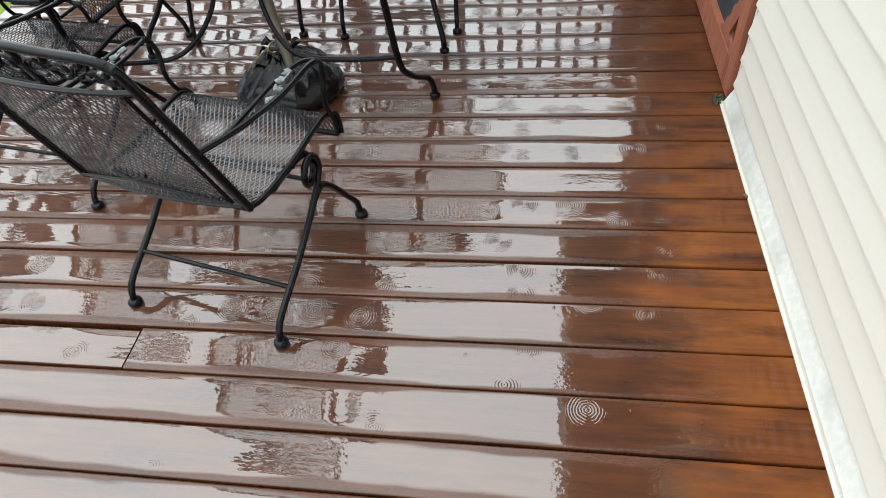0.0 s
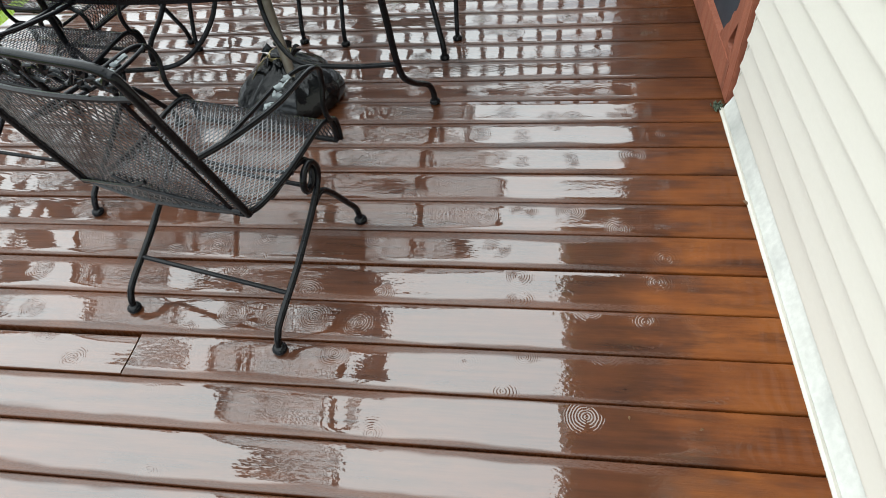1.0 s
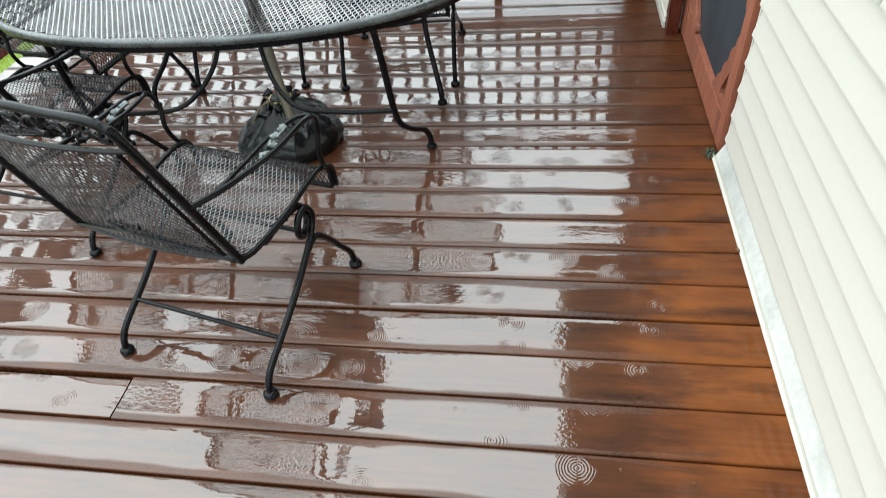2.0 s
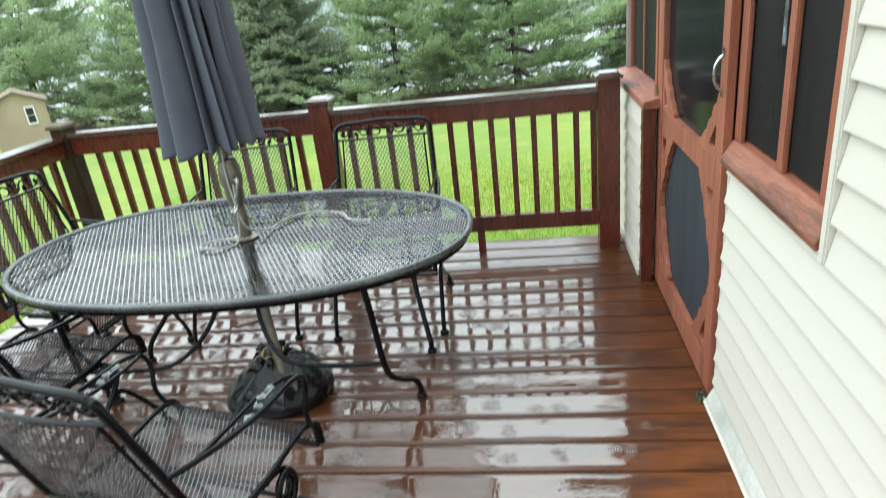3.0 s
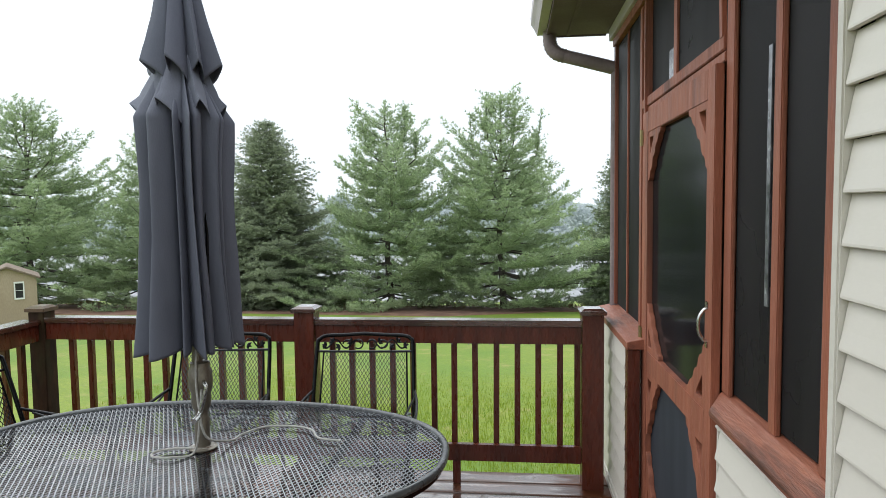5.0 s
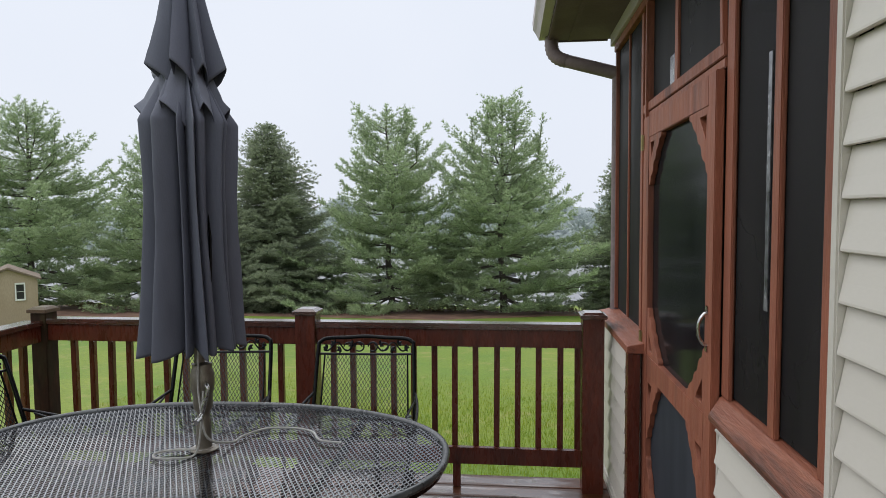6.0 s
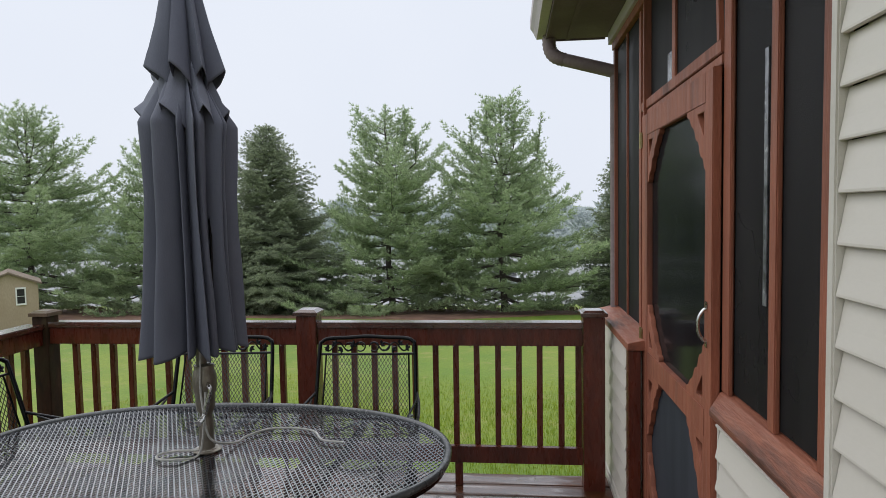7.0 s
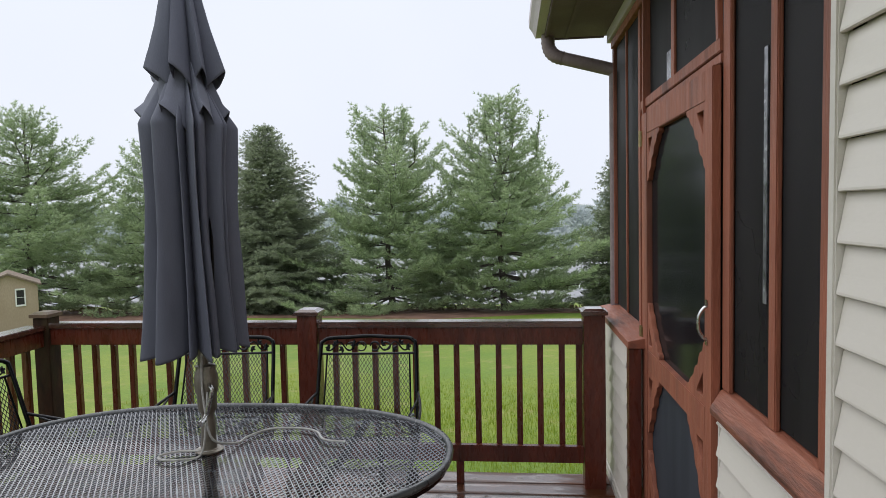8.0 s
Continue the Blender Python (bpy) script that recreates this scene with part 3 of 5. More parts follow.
siding(wall_near, XW, -5.5, Y_TRIM - 0.028, SPLIT, SOFFIT)
siding(wall_near, XW, -5.5, 0.004, 0.075, SPLIT)
siding(wall_near, XW, Y_TRIM - 0.027, 0.004, SPLIT, SILL - 0.06)
part("base_channel", prism([(-0.002, -0.004), (-0.004, 0.004), (0.003, 0.011), (0.012, 0.008), (0.012, -0.004)], "y", -5.5, 0.02), M_TRIM, wall_near, "white channel along the foot of the siding")
part("base_strip", prism([(0.0125, 0.004), (0.0125, 0.010), (XW - 0.006, 0.072), (XW + 0.005, 0.074), (XW + 0.005, 0.004)], "y", -5.5, 0.02), M_SPECK, wall_near, "dirt-specked white starter strip")
part("corner_channel", box((XW - 0.016, 0.005, 0.072), (XW + 0.012, 0.022, SILL - 0.062), 0.002), M_TRIM, wall_near, "white edge channel beside the door")
part("window_channel", box((XW - 0.031, Y_TRIM - 0.026, SILL - 0.085), (XW, Y_TRIM + 0.002, SOFFIT), 0.004), M_TRIM, wall_near, "white vinyl channel beside the porch screens")

FAR_X = -0.030
wall_far = thing("wall_porch_corner", (0, 0, 0), 0, "low cream siding wall at the corner of the screened porch", "wall", kind="structure")
part("wall_core", box((FAR_X + 0.006, 1.115, -0.3), (0.1, Y_CORNER, 0.905)), M_SIDING, wall_far)
siding(wall_far, FAR_X, 1.114, Y_CORNER - 0.02, 0.055, 0.905)
part("corner_channel", box((FAR_X - 0.022, Y_CORNER - 0.02, 0.0), (FAR_X + 0.03, Y_CORNER + 0.012, 0.905), 0.002), M_TRIM, wall_far)
part("base_channel", box((FAR_X - 0.03, 1.12, 0.0), (FAR_X + 0.004, Y_CORNER, 0.035), 0.002), M_TRIM, wall_far, "white channel along the foot of the siding")
part("end_board", box((FAR_X - 0.022, 1.046, 0.0), (0.005, 1.110, 0.905), 0.003), M_RAIL, wall_far, "dark brown end board beside the door")

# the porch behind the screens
porch_room = thing("porch_interior", (0, 0, 0), 0, "interior of the screened porch, its dimness put into the colour", "porch", kind="structure")
part("porch_floor", box((0.14, -3.0, -0.1), (3.4, 2.08, 0.0)), M_PORCHSHADE, porch_room)
part("back_wall", box((3.4, -3.0, -0.1), (3.5, 2.08, 2.84)), M_PORCHSHADE, porch_room)
part("side_wall", box((0.18, -3.1, -0.1), (3.5, -3.0, 2.84)), M_PORCHSHADE, porch_room)
part("porch_ceiling", box((0.1, -3.0, 2.76), (3.5, 2.08, 2.84)), M_PORCHSHADE, porch_room)
# solid panel added in place of the end screens, keeps the sky out
part("end_wall", box((0.16, 2.0, -0.1), (3.5, 2.07, 2.76)), M_PORCHSHADE, porch_room)

porch = thing("porch_frame", (0, 0, 0), 0, "orange-stained cedar frame of a screened porch", "porch frame", kind="structure")
X0 = 0.052
part("near_sill", prism([(0.012, SILL - 0.062), (0.010, SILL - 0.042), (0.046, SILL + 0.018), (X0 + 0.04, SILL + 0.026), (X0 + 0.04, SILL - 0.062)], "y", Y_TRIM + 0.003, 0.030, 0.003), M_CEDAR_SILL, porch, "peeling stained sill with dark bare wood along its edge")
part("far_sill", prism([(FAR_X - 0.030, 0.909), (FAR_X - 0.028, 0.945), (X0 + 0.04, 0.975), (X0 + 0.04, 0.909)], "y", 1.035, Y_CORNER + 0.05, 0.003), M_CEDAR_SILL, porch, "weathered stained sill board")


def upright(y0, y1, z0, z1, x0=X0, depth=0.022, name="upright"):
    part(name, box((x0, y0, z0), (x0 + depth, y1, z1), 0.003), M_CEDAR, porch)


upright(-0.033, 0.033, SILL + 0.02, HEAD, X0 - 0.002, 0.013)
upright(0.034, 0.052, 0.0, HEAD, X0 + 0.006, 0.05, "door_jamb")
upright(-0.366, -0.322, SILL + 0.02, HEAD, X0 - 0.002, 0.015)
upright(Y_TRIM + 0.004, Y_OPEN + 0.012, SILL + 0.02, HEAD, X0 - 0.002, 0.016)
upright(1.111, 1.140, 0.0, HEAD, X0 - 0.020, 0.06, "door_jamb")
upright(1.278, 1.330, 0.977, HEAD, X0, 0.014)
upright(1.142, 1.276, 0.977, HEAD, X0 + 0.016, 0.014, "jamb_filler")
upright(1.676, 1.700, 0.977, HEAD, X0 + 0.004, 0.012)
upright(Y_CORNER - 0.05, Y_CORNER, 0.977, HEAD, X0 - 0.006)
upright(0.640, 0.690, 2.108, HEAD, X0 + 0.004, 0.012)
part("loose_stop", mesh_of(box((X0 - 0.012, -0.013, -0.2), (X0 + 0.004, 0.013, 0.2), 0.002), "loose_stop"), M_CEDAR, porch, "loose batten hanging askew").matrix_basis = pose(0, 0.075, 2.30, -4.5, 0, 0)
part("transom_beam", box((X0 - 0.010, 0.036, 2.062), (X0 + 0.07, 1.226, 2.106), 0.003), M_CEDAR, porch)
part("door_head", box((X0 - 0.006, 0.036, 2.028), (X0 + 0.07, 1.110, 2.058), 0.003), M_CEDAR, porch)
part("header", box((X0 - 0.014, Y_TRIM + 0.01, HEAD), (X0 + 0.08, Y_CORNER + 0.002, HEAD + 0.05), 0.003), M_CEDAR, porch)
part("frieze_board", box((X0 - 0.03, Y_TRIM + 0.01, HEAD + 0.052), (X0 + 0.08, Y_CORNER + 0.06, SOFFIT), 0.003), M_FRIEZE, porch, "pale grey frieze board under the eave")


def screen_panel(y0, y1, z0, z1):
    ob = part("window_screen", box((X0 + 0.014, y0, z0), (X0 + 0.017, y1, z1)), M_SCREEN)
    tagged(ob, "dark grey insect screen panel in the porch frame", "screen", "porch screens", kind="structure")


for y0, y1, z0 in ((-0.323, -0.032, SILL + 0.03), (Y_OPEN + 0.011, -0.365, SILL + 0.03), (1.337, 1.677, 0.977), (1.699, Y_CORNER - 0.049, 0.977),
                   (0.035, 0.641, 2.104), (0.689, 1.268, 2.104)):
    screen_panel(y0, y1, z0, HEAD + 0.002)
# added strips, reflections painted as thin pale panels
for y0, y1, z0, z1 in ((-0.274, -0.252, 1.32, 2.0), (Y_OPEN + 0.014, Y_OPEN + 0.036, 1.2, 1.93), (0.695, 0.785, 2.11, 2.235)):
    ob = part("vinyl_strip", box((X0 + 0.0105, y0, z0), (X0 + 0.0135, y1, z1)), M_REFLECTION)
    tagged(ob, "narrow pale strip painted as a reflection in the porch screen", "strip", kind="structure")

# roof edge above the porch
roof = thing("porch_roof", (0, 0, 0), 0, "eave of the porch roof with gutter and taupe soffit", "roof", kind="structure")
EAVE, ROOF_END = -0.345, 2.24
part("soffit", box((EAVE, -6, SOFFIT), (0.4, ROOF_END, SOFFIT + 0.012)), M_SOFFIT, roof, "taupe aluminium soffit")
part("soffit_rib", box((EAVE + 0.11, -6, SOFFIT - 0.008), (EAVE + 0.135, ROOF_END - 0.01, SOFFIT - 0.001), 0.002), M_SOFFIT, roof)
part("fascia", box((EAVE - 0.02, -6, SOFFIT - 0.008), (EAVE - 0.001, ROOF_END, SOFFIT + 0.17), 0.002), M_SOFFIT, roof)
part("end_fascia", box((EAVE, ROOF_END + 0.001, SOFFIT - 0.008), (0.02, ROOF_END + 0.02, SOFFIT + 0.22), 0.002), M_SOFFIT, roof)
part("gutter", prism([(EAVE - 0.022, SOFFIT + 0.02), (EAVE - 0.075, SOFFIT + 0.02), (EAVE - 0.095, SOFFIT + 0.06), (EAVE - 0.115, SOFFIT + 0.09), (EAVE - 0.118, SOFFIT + 0.135),
                      (EAVE - 0.108, SOFFIT + 0.135), (EAVE - 0.105, SOFFIT + 0.094), (EAVE - 0.03, SOFFIT + 0.094), (EAVE - 0.022, SOFFIT + 0.135)], "y", -6, ROOF_END + 0.06), M_FRIEZE, roof, "pale grey gutter")
part("shingle_slope", prism([(EAVE - 0.09, SOFFIT + 0.15), (EAVE - 0.09, SOFFIT + 0.175), (4.0, SOFFIT + 2.2), (4.0, SOFFIT + 2.1)], "y", -6, ROOF_END + 0.04), M_SHINGLE, roof, "dark shingle slope")

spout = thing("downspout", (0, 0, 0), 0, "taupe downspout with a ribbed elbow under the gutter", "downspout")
line = spline([(EAVE + 0.005, ROOF_END - 0.02, SOFFIT + 0.03), (EAVE + 0.002, ROOF_END - 0.02, SOFFIT - 0.03), (EAVE + 0.015, ROOF_END - 0.025, SOFFIT - 0.085),
               (EAVE + 0.05, ROOF_END - 0.04, SOFFIT - 0.125), (EAVE + 0.10, ROOF_END - 0.05, SOFFIT - 0.145)], 5)
rs = [0.042 + (0.004 if i % 2 else 0) for i in range(len(line))]
part("elbow", tube(bmesh.new(), line, rs, 12), M_SPOUT, spout, "ribbed elbow", soft=True)
part("run", tube(bmesh.new(), [(EAVE + 0.09, ROOF_END - 0.049, SOFFIT - 0.142), (0.0, ROOF_END - 0.14, SOFFIT - 0.235), (0.06, ROOF_END - 0.15, SOFFIT - 0.255)], 0.041, 12), M_SPOUT, spout, soft=True)
part("drop", tube(bmesh.new(), [(0.06, ROOF_END - 0.15, SOFFIT - 0.27), (0.06, ROOF_END - 0.15, -0.8)], 0.036, 10), M_SPOUT, spout, soft=True)


# ---- screen door ----
def outline_solid(outer, holes, thick):
    """A flat board cut to an outline, with holes, as a mesh in the y-z plane."""
    cu = bpy.data.curves.new("outline", "CURVE")
    cu.dimensions, cu.fill_mode, cu.extrude, cu.bevel_depth = "2D", "BOTH", thick / 2 - 0.002, 0.002
    for pts in (outer, *holes):
        sp = cu.splines.new("POLY")
        sp.points.add(len(pts) - 1)
        for q, p in zip(sp.points, pts):
            q.co = (p[0], p[1], 0, 1)
        sp.use_cyclic_u = True
    ob = bpy.data.objects.new("outline", cu)
    scene.collection.objects.link(ob)
    me = bpy.data.meshes.new_from_object(ob.evaluated_get(bpy.context.evaluated_depsgraph_get()))
    bpy.data.objects.remove(ob)
    bpy.data.curves.remove(cu)
    me.transform(Matrix(((0, 0, 1, 0), (1, 0, 0, 0), (0, 1, 0, 0), (0, 0, 0, 1))))
    me.materials.clear()
    return me


def door_bracket(w, h):
    """Fretwork corner piece: scalloped free edge in two steps, one three-cornered cut-out. The corner is at 0, 0."""
    edge = [(w, 0), (w * 0.985, h * 0.07), (w * 0.93, h * 0.10), (w * 0.86, h * 0.11), (w * 0.83, h * 0.17), (w * 0.76, h * 0.24), (w * 0.66, h * 0.29), (w * 0.585, h * 0.36),
            (w * 0.55, h * 0.45), (w * 0.50, h * 0.50), (w * 0.41, h * 0.53), (w * 0.36, h * 0.60), (w * 0.33, h * 0.70), (w * 0.27, h * 0.77), (w * 0.17, h * 0.81),
            (w * 0.13, h * 0.87), (w * 0.11, h * 0.95), (w * 0.04, h), (0, h)]
    hole = [(w * 0.10, h * 0.10), (w * 0.46, h * 0.10), (w * 0.40, h * 0.20), (w * 0.12, h * 0.52)]
    return outline_solid([(0, 0)] + edge, [hole], 0.022)


def build_door():
    d = thing("screen_door", (0.034, 0.036, 0.010), 0, "orange-stained wooden screen door with fretwork corner brackets", "screen door")
    W, H = 1.062, 2.012
    s, r = 0.078, 0.112
    part("hinge_stile", box((-0.014, W - r, 0), (0.014, W - 0.003, H), 0.003), M_CEDAR, d)
    part("latch_stile", box((-0.014, 0.003, 0), (0.014, s, H), 0.003), M_CEDAR, d)
    part("top_rail", box((-0.0135, s, H - 0.10), (0.0135, W - r, H), 0.003), M_CEDAR, d)
    part("middle_rail", box((-0.0135, s, 0.815), (0.0135, W - r, 0.912), 0.003), M_CEDAR, d)
    part("bottom_rail", box((-0.0135, s, 0.0), (0.0135, W - r, 0.125), 0.003), M_CEDAR, d)
    for w, h, places in ((0.225, 0.215, ((s, H - 0.10, 1, -1), (W - r, H - 0.10, -1, -1), (s, 0.912, 1, 1), (W - r, 0.912, -1, 1))),
                         (0.215, 0.30, ((s, 0.815, 1, -1), (W - r, 0.815, -1, -1), (s, 0.125, 1, 1), (W - r, 0.125, -1, 1)))):
        me = door_bracket(w, h)
        me.materials.append(M_CEDAR)
        for y, z, fy, fz in places:
            b = part("bracket", me, M_CEDAR, d)
            b.matrix_basis = Matrix.Translation((0, y, z)) @ Matrix.Diagonal((1, fy, fz, 1))
    part("upper_screen", box((0.0115, s - 0.01, 0.90), (0.0135, W - r + 0.01, H - 0.095)), M_DOORSCREEN, d, "dark screen with a faint sheen")
    part("lower_screen", box((0.0115, s - 0.01, 0.12), (0.0135, W - r + 0.01, 0.825)), M_LOWSCREEN, d, "blue-grey, nearly opaque lower screen")
    bm = tube(bmesh.new(), spline([(-0.014, 0.050, 1.142), (-0.026, 0.051, 1.148), (-0.040, 0.052, 1.175), (-0.040, 0.052, 1.215), (-0.026, 0.051, 1.242), (-0.014, 0.050, 1.250)], 6), 0.0055, 8)
    hd = part("door_handle", bm, M_CHROME, d, "curved chrome pull handle", soft=True)
    for z in (1.132, 1.262):
        part("handle_plate", box((-0.0185, 0.040, z - 0.010), (-0.0145, 0.060, z + 0.010), 0.002), M_CHROME, hd)
    for z in (0.16, 0.965, 1.90):
        bm = box((-0.02, W - 0.022, z - 0.036), (-0.0145, W + 0.022, z + 0.036), 0.002)
        tube(bm, [(-0.021, W + 0.001, z - 0.038), (-0.021, W + 0.001, z + 0.038)], 0.006, 8)
        part("hinge", bm, M_BRASS, d, "dull brass hinge")


build_door()


# ---- oval patio table ----
TX, TY, TZ, TA, TB = -1.800, 0.252, 0.692, 0.962, 0.592


def oval(a, b, n=96, power=2.25):
    pts = []
    for i in range(n):
        t = 2 * math.pi * i / n
        c, s = math.cos(t), math.sin(t)
        pts.append((a * math.copysign(abs(c) ** (2 / power), c), b * math.copysign(abs(s) ** (2 / power), s)))
    return pts


def build_table():
    t = thing("patio_table", (TX, TY, 0), 0, "oval wrought-iron patio table with an expanded-metal top", "table")
    up = Vector((0, 0, 1))
    hole = (0.022, 0.0)

    def inside(u, v):
        q = abs(u / (TA - 0.022)) ** 2.25 + abs(v / (TB - 0.022)) ** 2.25
        return q < 1.0 and (u - hole[0]) ** 2 + (v - hole[1]) ** 2 > 0.026 ** 2

    me = expanded_metal("tabletop", lambda u, v: (Vector((u, v, TZ - 0.010)), up), inside, -TA, TA, -TB, TB, 0.0205, 0.036, 0.0044, 0.0038)
    tagged(part("tabletop", me, M_TOP, t, "rain-wet black diamond mesh"), kind="stuff")
    rim = [(x, y, TZ - 0.012) for x, y in oval(TA - 0.012, TB - 0.012, 120)]
    part("rim", tube(bmesh.new(), rim, 0.0145, 10, True), M_RIM, t, "worn grey rounded rim", soft=True)
    skirt = bmesh.new()
    outer, low = oval(TA - 0.010, TB - 0.010, 120), TZ - 0.045
    ring = [[skirt.verts.new((x * k, y * k, z)) for x, y in outer] for k, z in ((1, TZ - 0.018), (0.996, low), (0.99, low), (0.99, TZ - 0.018))]
    for j in range(4):
        for i in range(120):
            skirt.faces.new((ring[j][i], ring[j][(i + 1) % 120], ring[(j + 1) % 4][(i + 1) % 120], ring[(j + 1) % 4][i]))
    part("skirt", skirt, M_IRON, t, soft=True)
    for x in (-0.55, 0.0, 0.55):
        h = TB * math.sqrt(1 - (x / TA) ** 2) - 0.03
        part("crossbar", box((x - 0.014, -h, TZ - 0.032), (x + 0.014, h, TZ - 0.013), 0.002), M_IRON, t)
    for sx in (-1, 1):
        for sy in (-1, 1):
            line = spline([(sx * 0.60, sy * 0.40, TZ - 0.03), (sx * 0.612, sy * 0.385, 0.50), (sx * 0.625, sy * 0.36, 0.27), (sx * 0.65, sy * 0.30, 0.18),
                           (sx * 0.685, sy * 0.205, 0.11), (sx * 0.70, sy * 0.175, 0.06), (sx * 0.703, sy * 0.17, 0.012)], 6)
            leg = part("leg", tube(bmesh.new(), line, 0.0125, 8), M_IRON, t, soft=True)
            part("foot", lathe(bmesh.new(), [(0.02, 0), (0.022, 0.006), (0.02, 0.014), (0.014, 0.018)], (sx * 0.703, sy * 0.17, 0), 12), M_IRON, leg)
    for sy in (-1, 1):
        line = spline([(-0.62, sy * 0.37, 0.30), (-0.42, sy * 0.355, 0.285), (-0.22, sy * 0.32, 0.30), (-0.10, sy * 0.2, 0.42), (-0.07, sy * 0.08, 0.62), (-0.065, sy * 0.04, TZ - 0.02)], 6)
        part("stretcher", tube(bmesh.new(), line, 0.0095, 8), M_IRON, t, soft=True)
        line = [Vector((-p.x, p.y, p.z)) for p in line]
        part("stretcher", tube(bmesh.new(), line, 0.0095, 8), M_IRON, t, soft=True)
    bm = bmesh.new()
    ring = [(hole[0] + 0.033 * math.cos(a), hole[1] + 0.033 * math.sin(a), TZ - 0.004) for a in np.linspace(0, 2 * math.pi, 24, endpoint=False)]
    tube(bm, ring, 0.012, 8, True, 0.4)
    part("hole_ring", bm, M_CHROME, t, "pale metal ring round the umbrella hole", soft=True)


build_table()


# ---- coil-spring chairs ----
CHAIR_W = 0.265


def build_chair():
    """The chair faces +y, its four feet round the origin."""
    c = thing("patio_chair", (0, 0, 0), 0, "black wrought-iron spring chair with expanded-metal seat and leafy back", "chair", "chairs round the table")
    y0 = -0.278
    HW = 0.262
    z = Vector((0, 0, 1))
    seat_line = [(y0 + 0.095, 0.468), (y0 + 0.16, 0.443), (y0 + 0.30, 0.438), (y0 + 0.44, 0.452), (y0 + 0.50, 0.452), (y0 + 0.535, 0.432), (y0 + 0.548, 0.395), (y0 + 0.545, 0.352)]
    sp = spline([(0, a, b) for a, b in seat_line], 8)
    lens = [0.0]
    for a, b in zip(sp, sp[1:]):
        lens.append(lens[-1] + (b - a).length)

    def on(line, ls, v):
        v = min(max(v, 0), ls[-1] - 1e-4)
        i = max(k for k in range(len(ls)) if ls[k] <= v)
        i = min(i, len(line) - 2)
        k = (v - ls[i]) / (ls[i + 1] - ls[i])
        d = (line[i + 1] - line[i]).normalized()
        return line[i].lerp(line[i + 1], k), Vector((0, -d.z, d.y))

    def seat_at(u, v):
        p, nrm = on(sp, lens, v)
        return Vector((u, p.y, p.z - 0.018 * (1 - (u / HW) ** 2) * math.sin(math.pi * min(v / 0.45, 1)))), nrm

    me = expanded_metal("seat", seat_at, lambda u, v: abs(u) < HW - 0.012, -HW + 0.004, HW - 0.004, 0, lens[-1], 0.0155, 0.028, 0.0027, 0.0022)
    tagged(part("seat", me, M_MESH, c, "rain-wet diamond mesh seat"), kind="stuff")
    frame_pts = [(-HW + 0.006, p.y, p.z) for p in sp] + [(HW - 0.006, p.y, p.z) for p in reversed(sp)]
    part("seat_frame", tube(bmesh.new(), frame_pts, 0.0085, 8, True), M_IRON, c, soft=True)
    part("seat_brace", tube(bmesh.new(), spline([(-HW, y0 + 0.30, 0.428), (0, y0 + 0.31, 0.40), (HW, y0 + 0.30, 0.428)], 6), 0.006, 6), M_IRON, c, soft=True)
    # back: reclined, slightly hollow, with a leafy band below the top tube
    b0, b1 = Vector((0, y0 + 0.10, 0.462)), Vector((0, y0 - 0.052, 0.975))
    bl = (b1 - b0).length
    bd = (b1 - b0).normalized()
    bn = Vector((0, bd.z, -bd.y))
    mesh_top = bl - 0.085

    def half(v):
        return HW - 0.016 * min(v / bl, 1)

    def back_at(u, v):
        return b0 + bd * v + Vector((u, 0, 0)) - bn * 0.022 * (1 - (u / HW) ** 2), bn

    me = expanded_metal("back", back_at, lambda u, v: abs(u) < half(v) - 0.035, -HW + 0.004, HW - 0.004, 0.008, mesh_top, 0.0185, 0.033, 0.0028, 0.0022)
    tagged(part("backrest", me, M_MESH, c, "diamond mesh back"), kind="stuff")

    def on_back(u, v):
        return b0 + bd * v + Vector((u, 0, 0))

    top = [on_back(-half(0), 0), on_back(-half(0.2), 0.2), on_back(-half(bl - 0.06), bl - 0.06), on_back(-half(bl) + 0.012, bl - 0.018), on_back(-half(bl) + 0.05, bl - 0.002), on_back(-0.1, bl + 0.002), on_back(0, bl + 0.008)]
    top = top + [Vector((-p.x, p.y, p.z)) for p in reversed(top[:-1])]
    part("back_frame", tube(bmesh.new(), spline(top, 6), 0.0105, 8), M_IRON, c, soft=True)
    for v in (mesh_top, 0.012):
        line = [back_at(u, v)[0] for u in np.linspace(-half(v) + 0.004, half(v) - 0.004, 11)]
        line[0], line[-1] = on_back(-half(v), v), on_back(half(v), v)
        part("back_rail", tube(bmesh.new(), line, 0.0065, 6), M_IRON, c, soft=True)
    for s in (-1, 1):
        line = [back_at(s * (half(v) - 0.034), v)[0] for v in np.linspace(0.0, mesh_top, 7)]
        part("inner_stile", tube(bmesh.new(), line, 0.005, 6), M_IRON, c, soft=True)
    # crossed rods behind the mesh
    for s in (-1, 1):
        line = [on_back(s * (HW - 0.01), 0.02) - bn * 0.008, on_back(s * 0.02, 0.10) - bn * 0.03, on_back(-s * 0.05, 0.13) - bn * 0.026]
        part("back_brace", tube(bmesh.new(), spline(line, 5), 0.005, 6), M_IRON, c, soft=True)
    vine = bmesh.new()
    vb = mesh_top + 0.038
    for s in (-1, 1):
        pts = []
        for k in range(40):
            a = k / 39
            u = s * (0.02 + a * 0.20)
            pts.append(on_back(u, vb + 0.022 * math.sin(a * 12.0 + (0 if s > 0 else 0.7))))
        tube(vine, pts, 0.0042, 6)
        for cx, rr in ((0.035, 0.024), (0.095, 0.02)):
            ring = [on_back(s * cx + rr * math.cos(a), vb + rr * math.sin(a)) for a in np.linspace(0, 1.7 * math.pi, 14)]
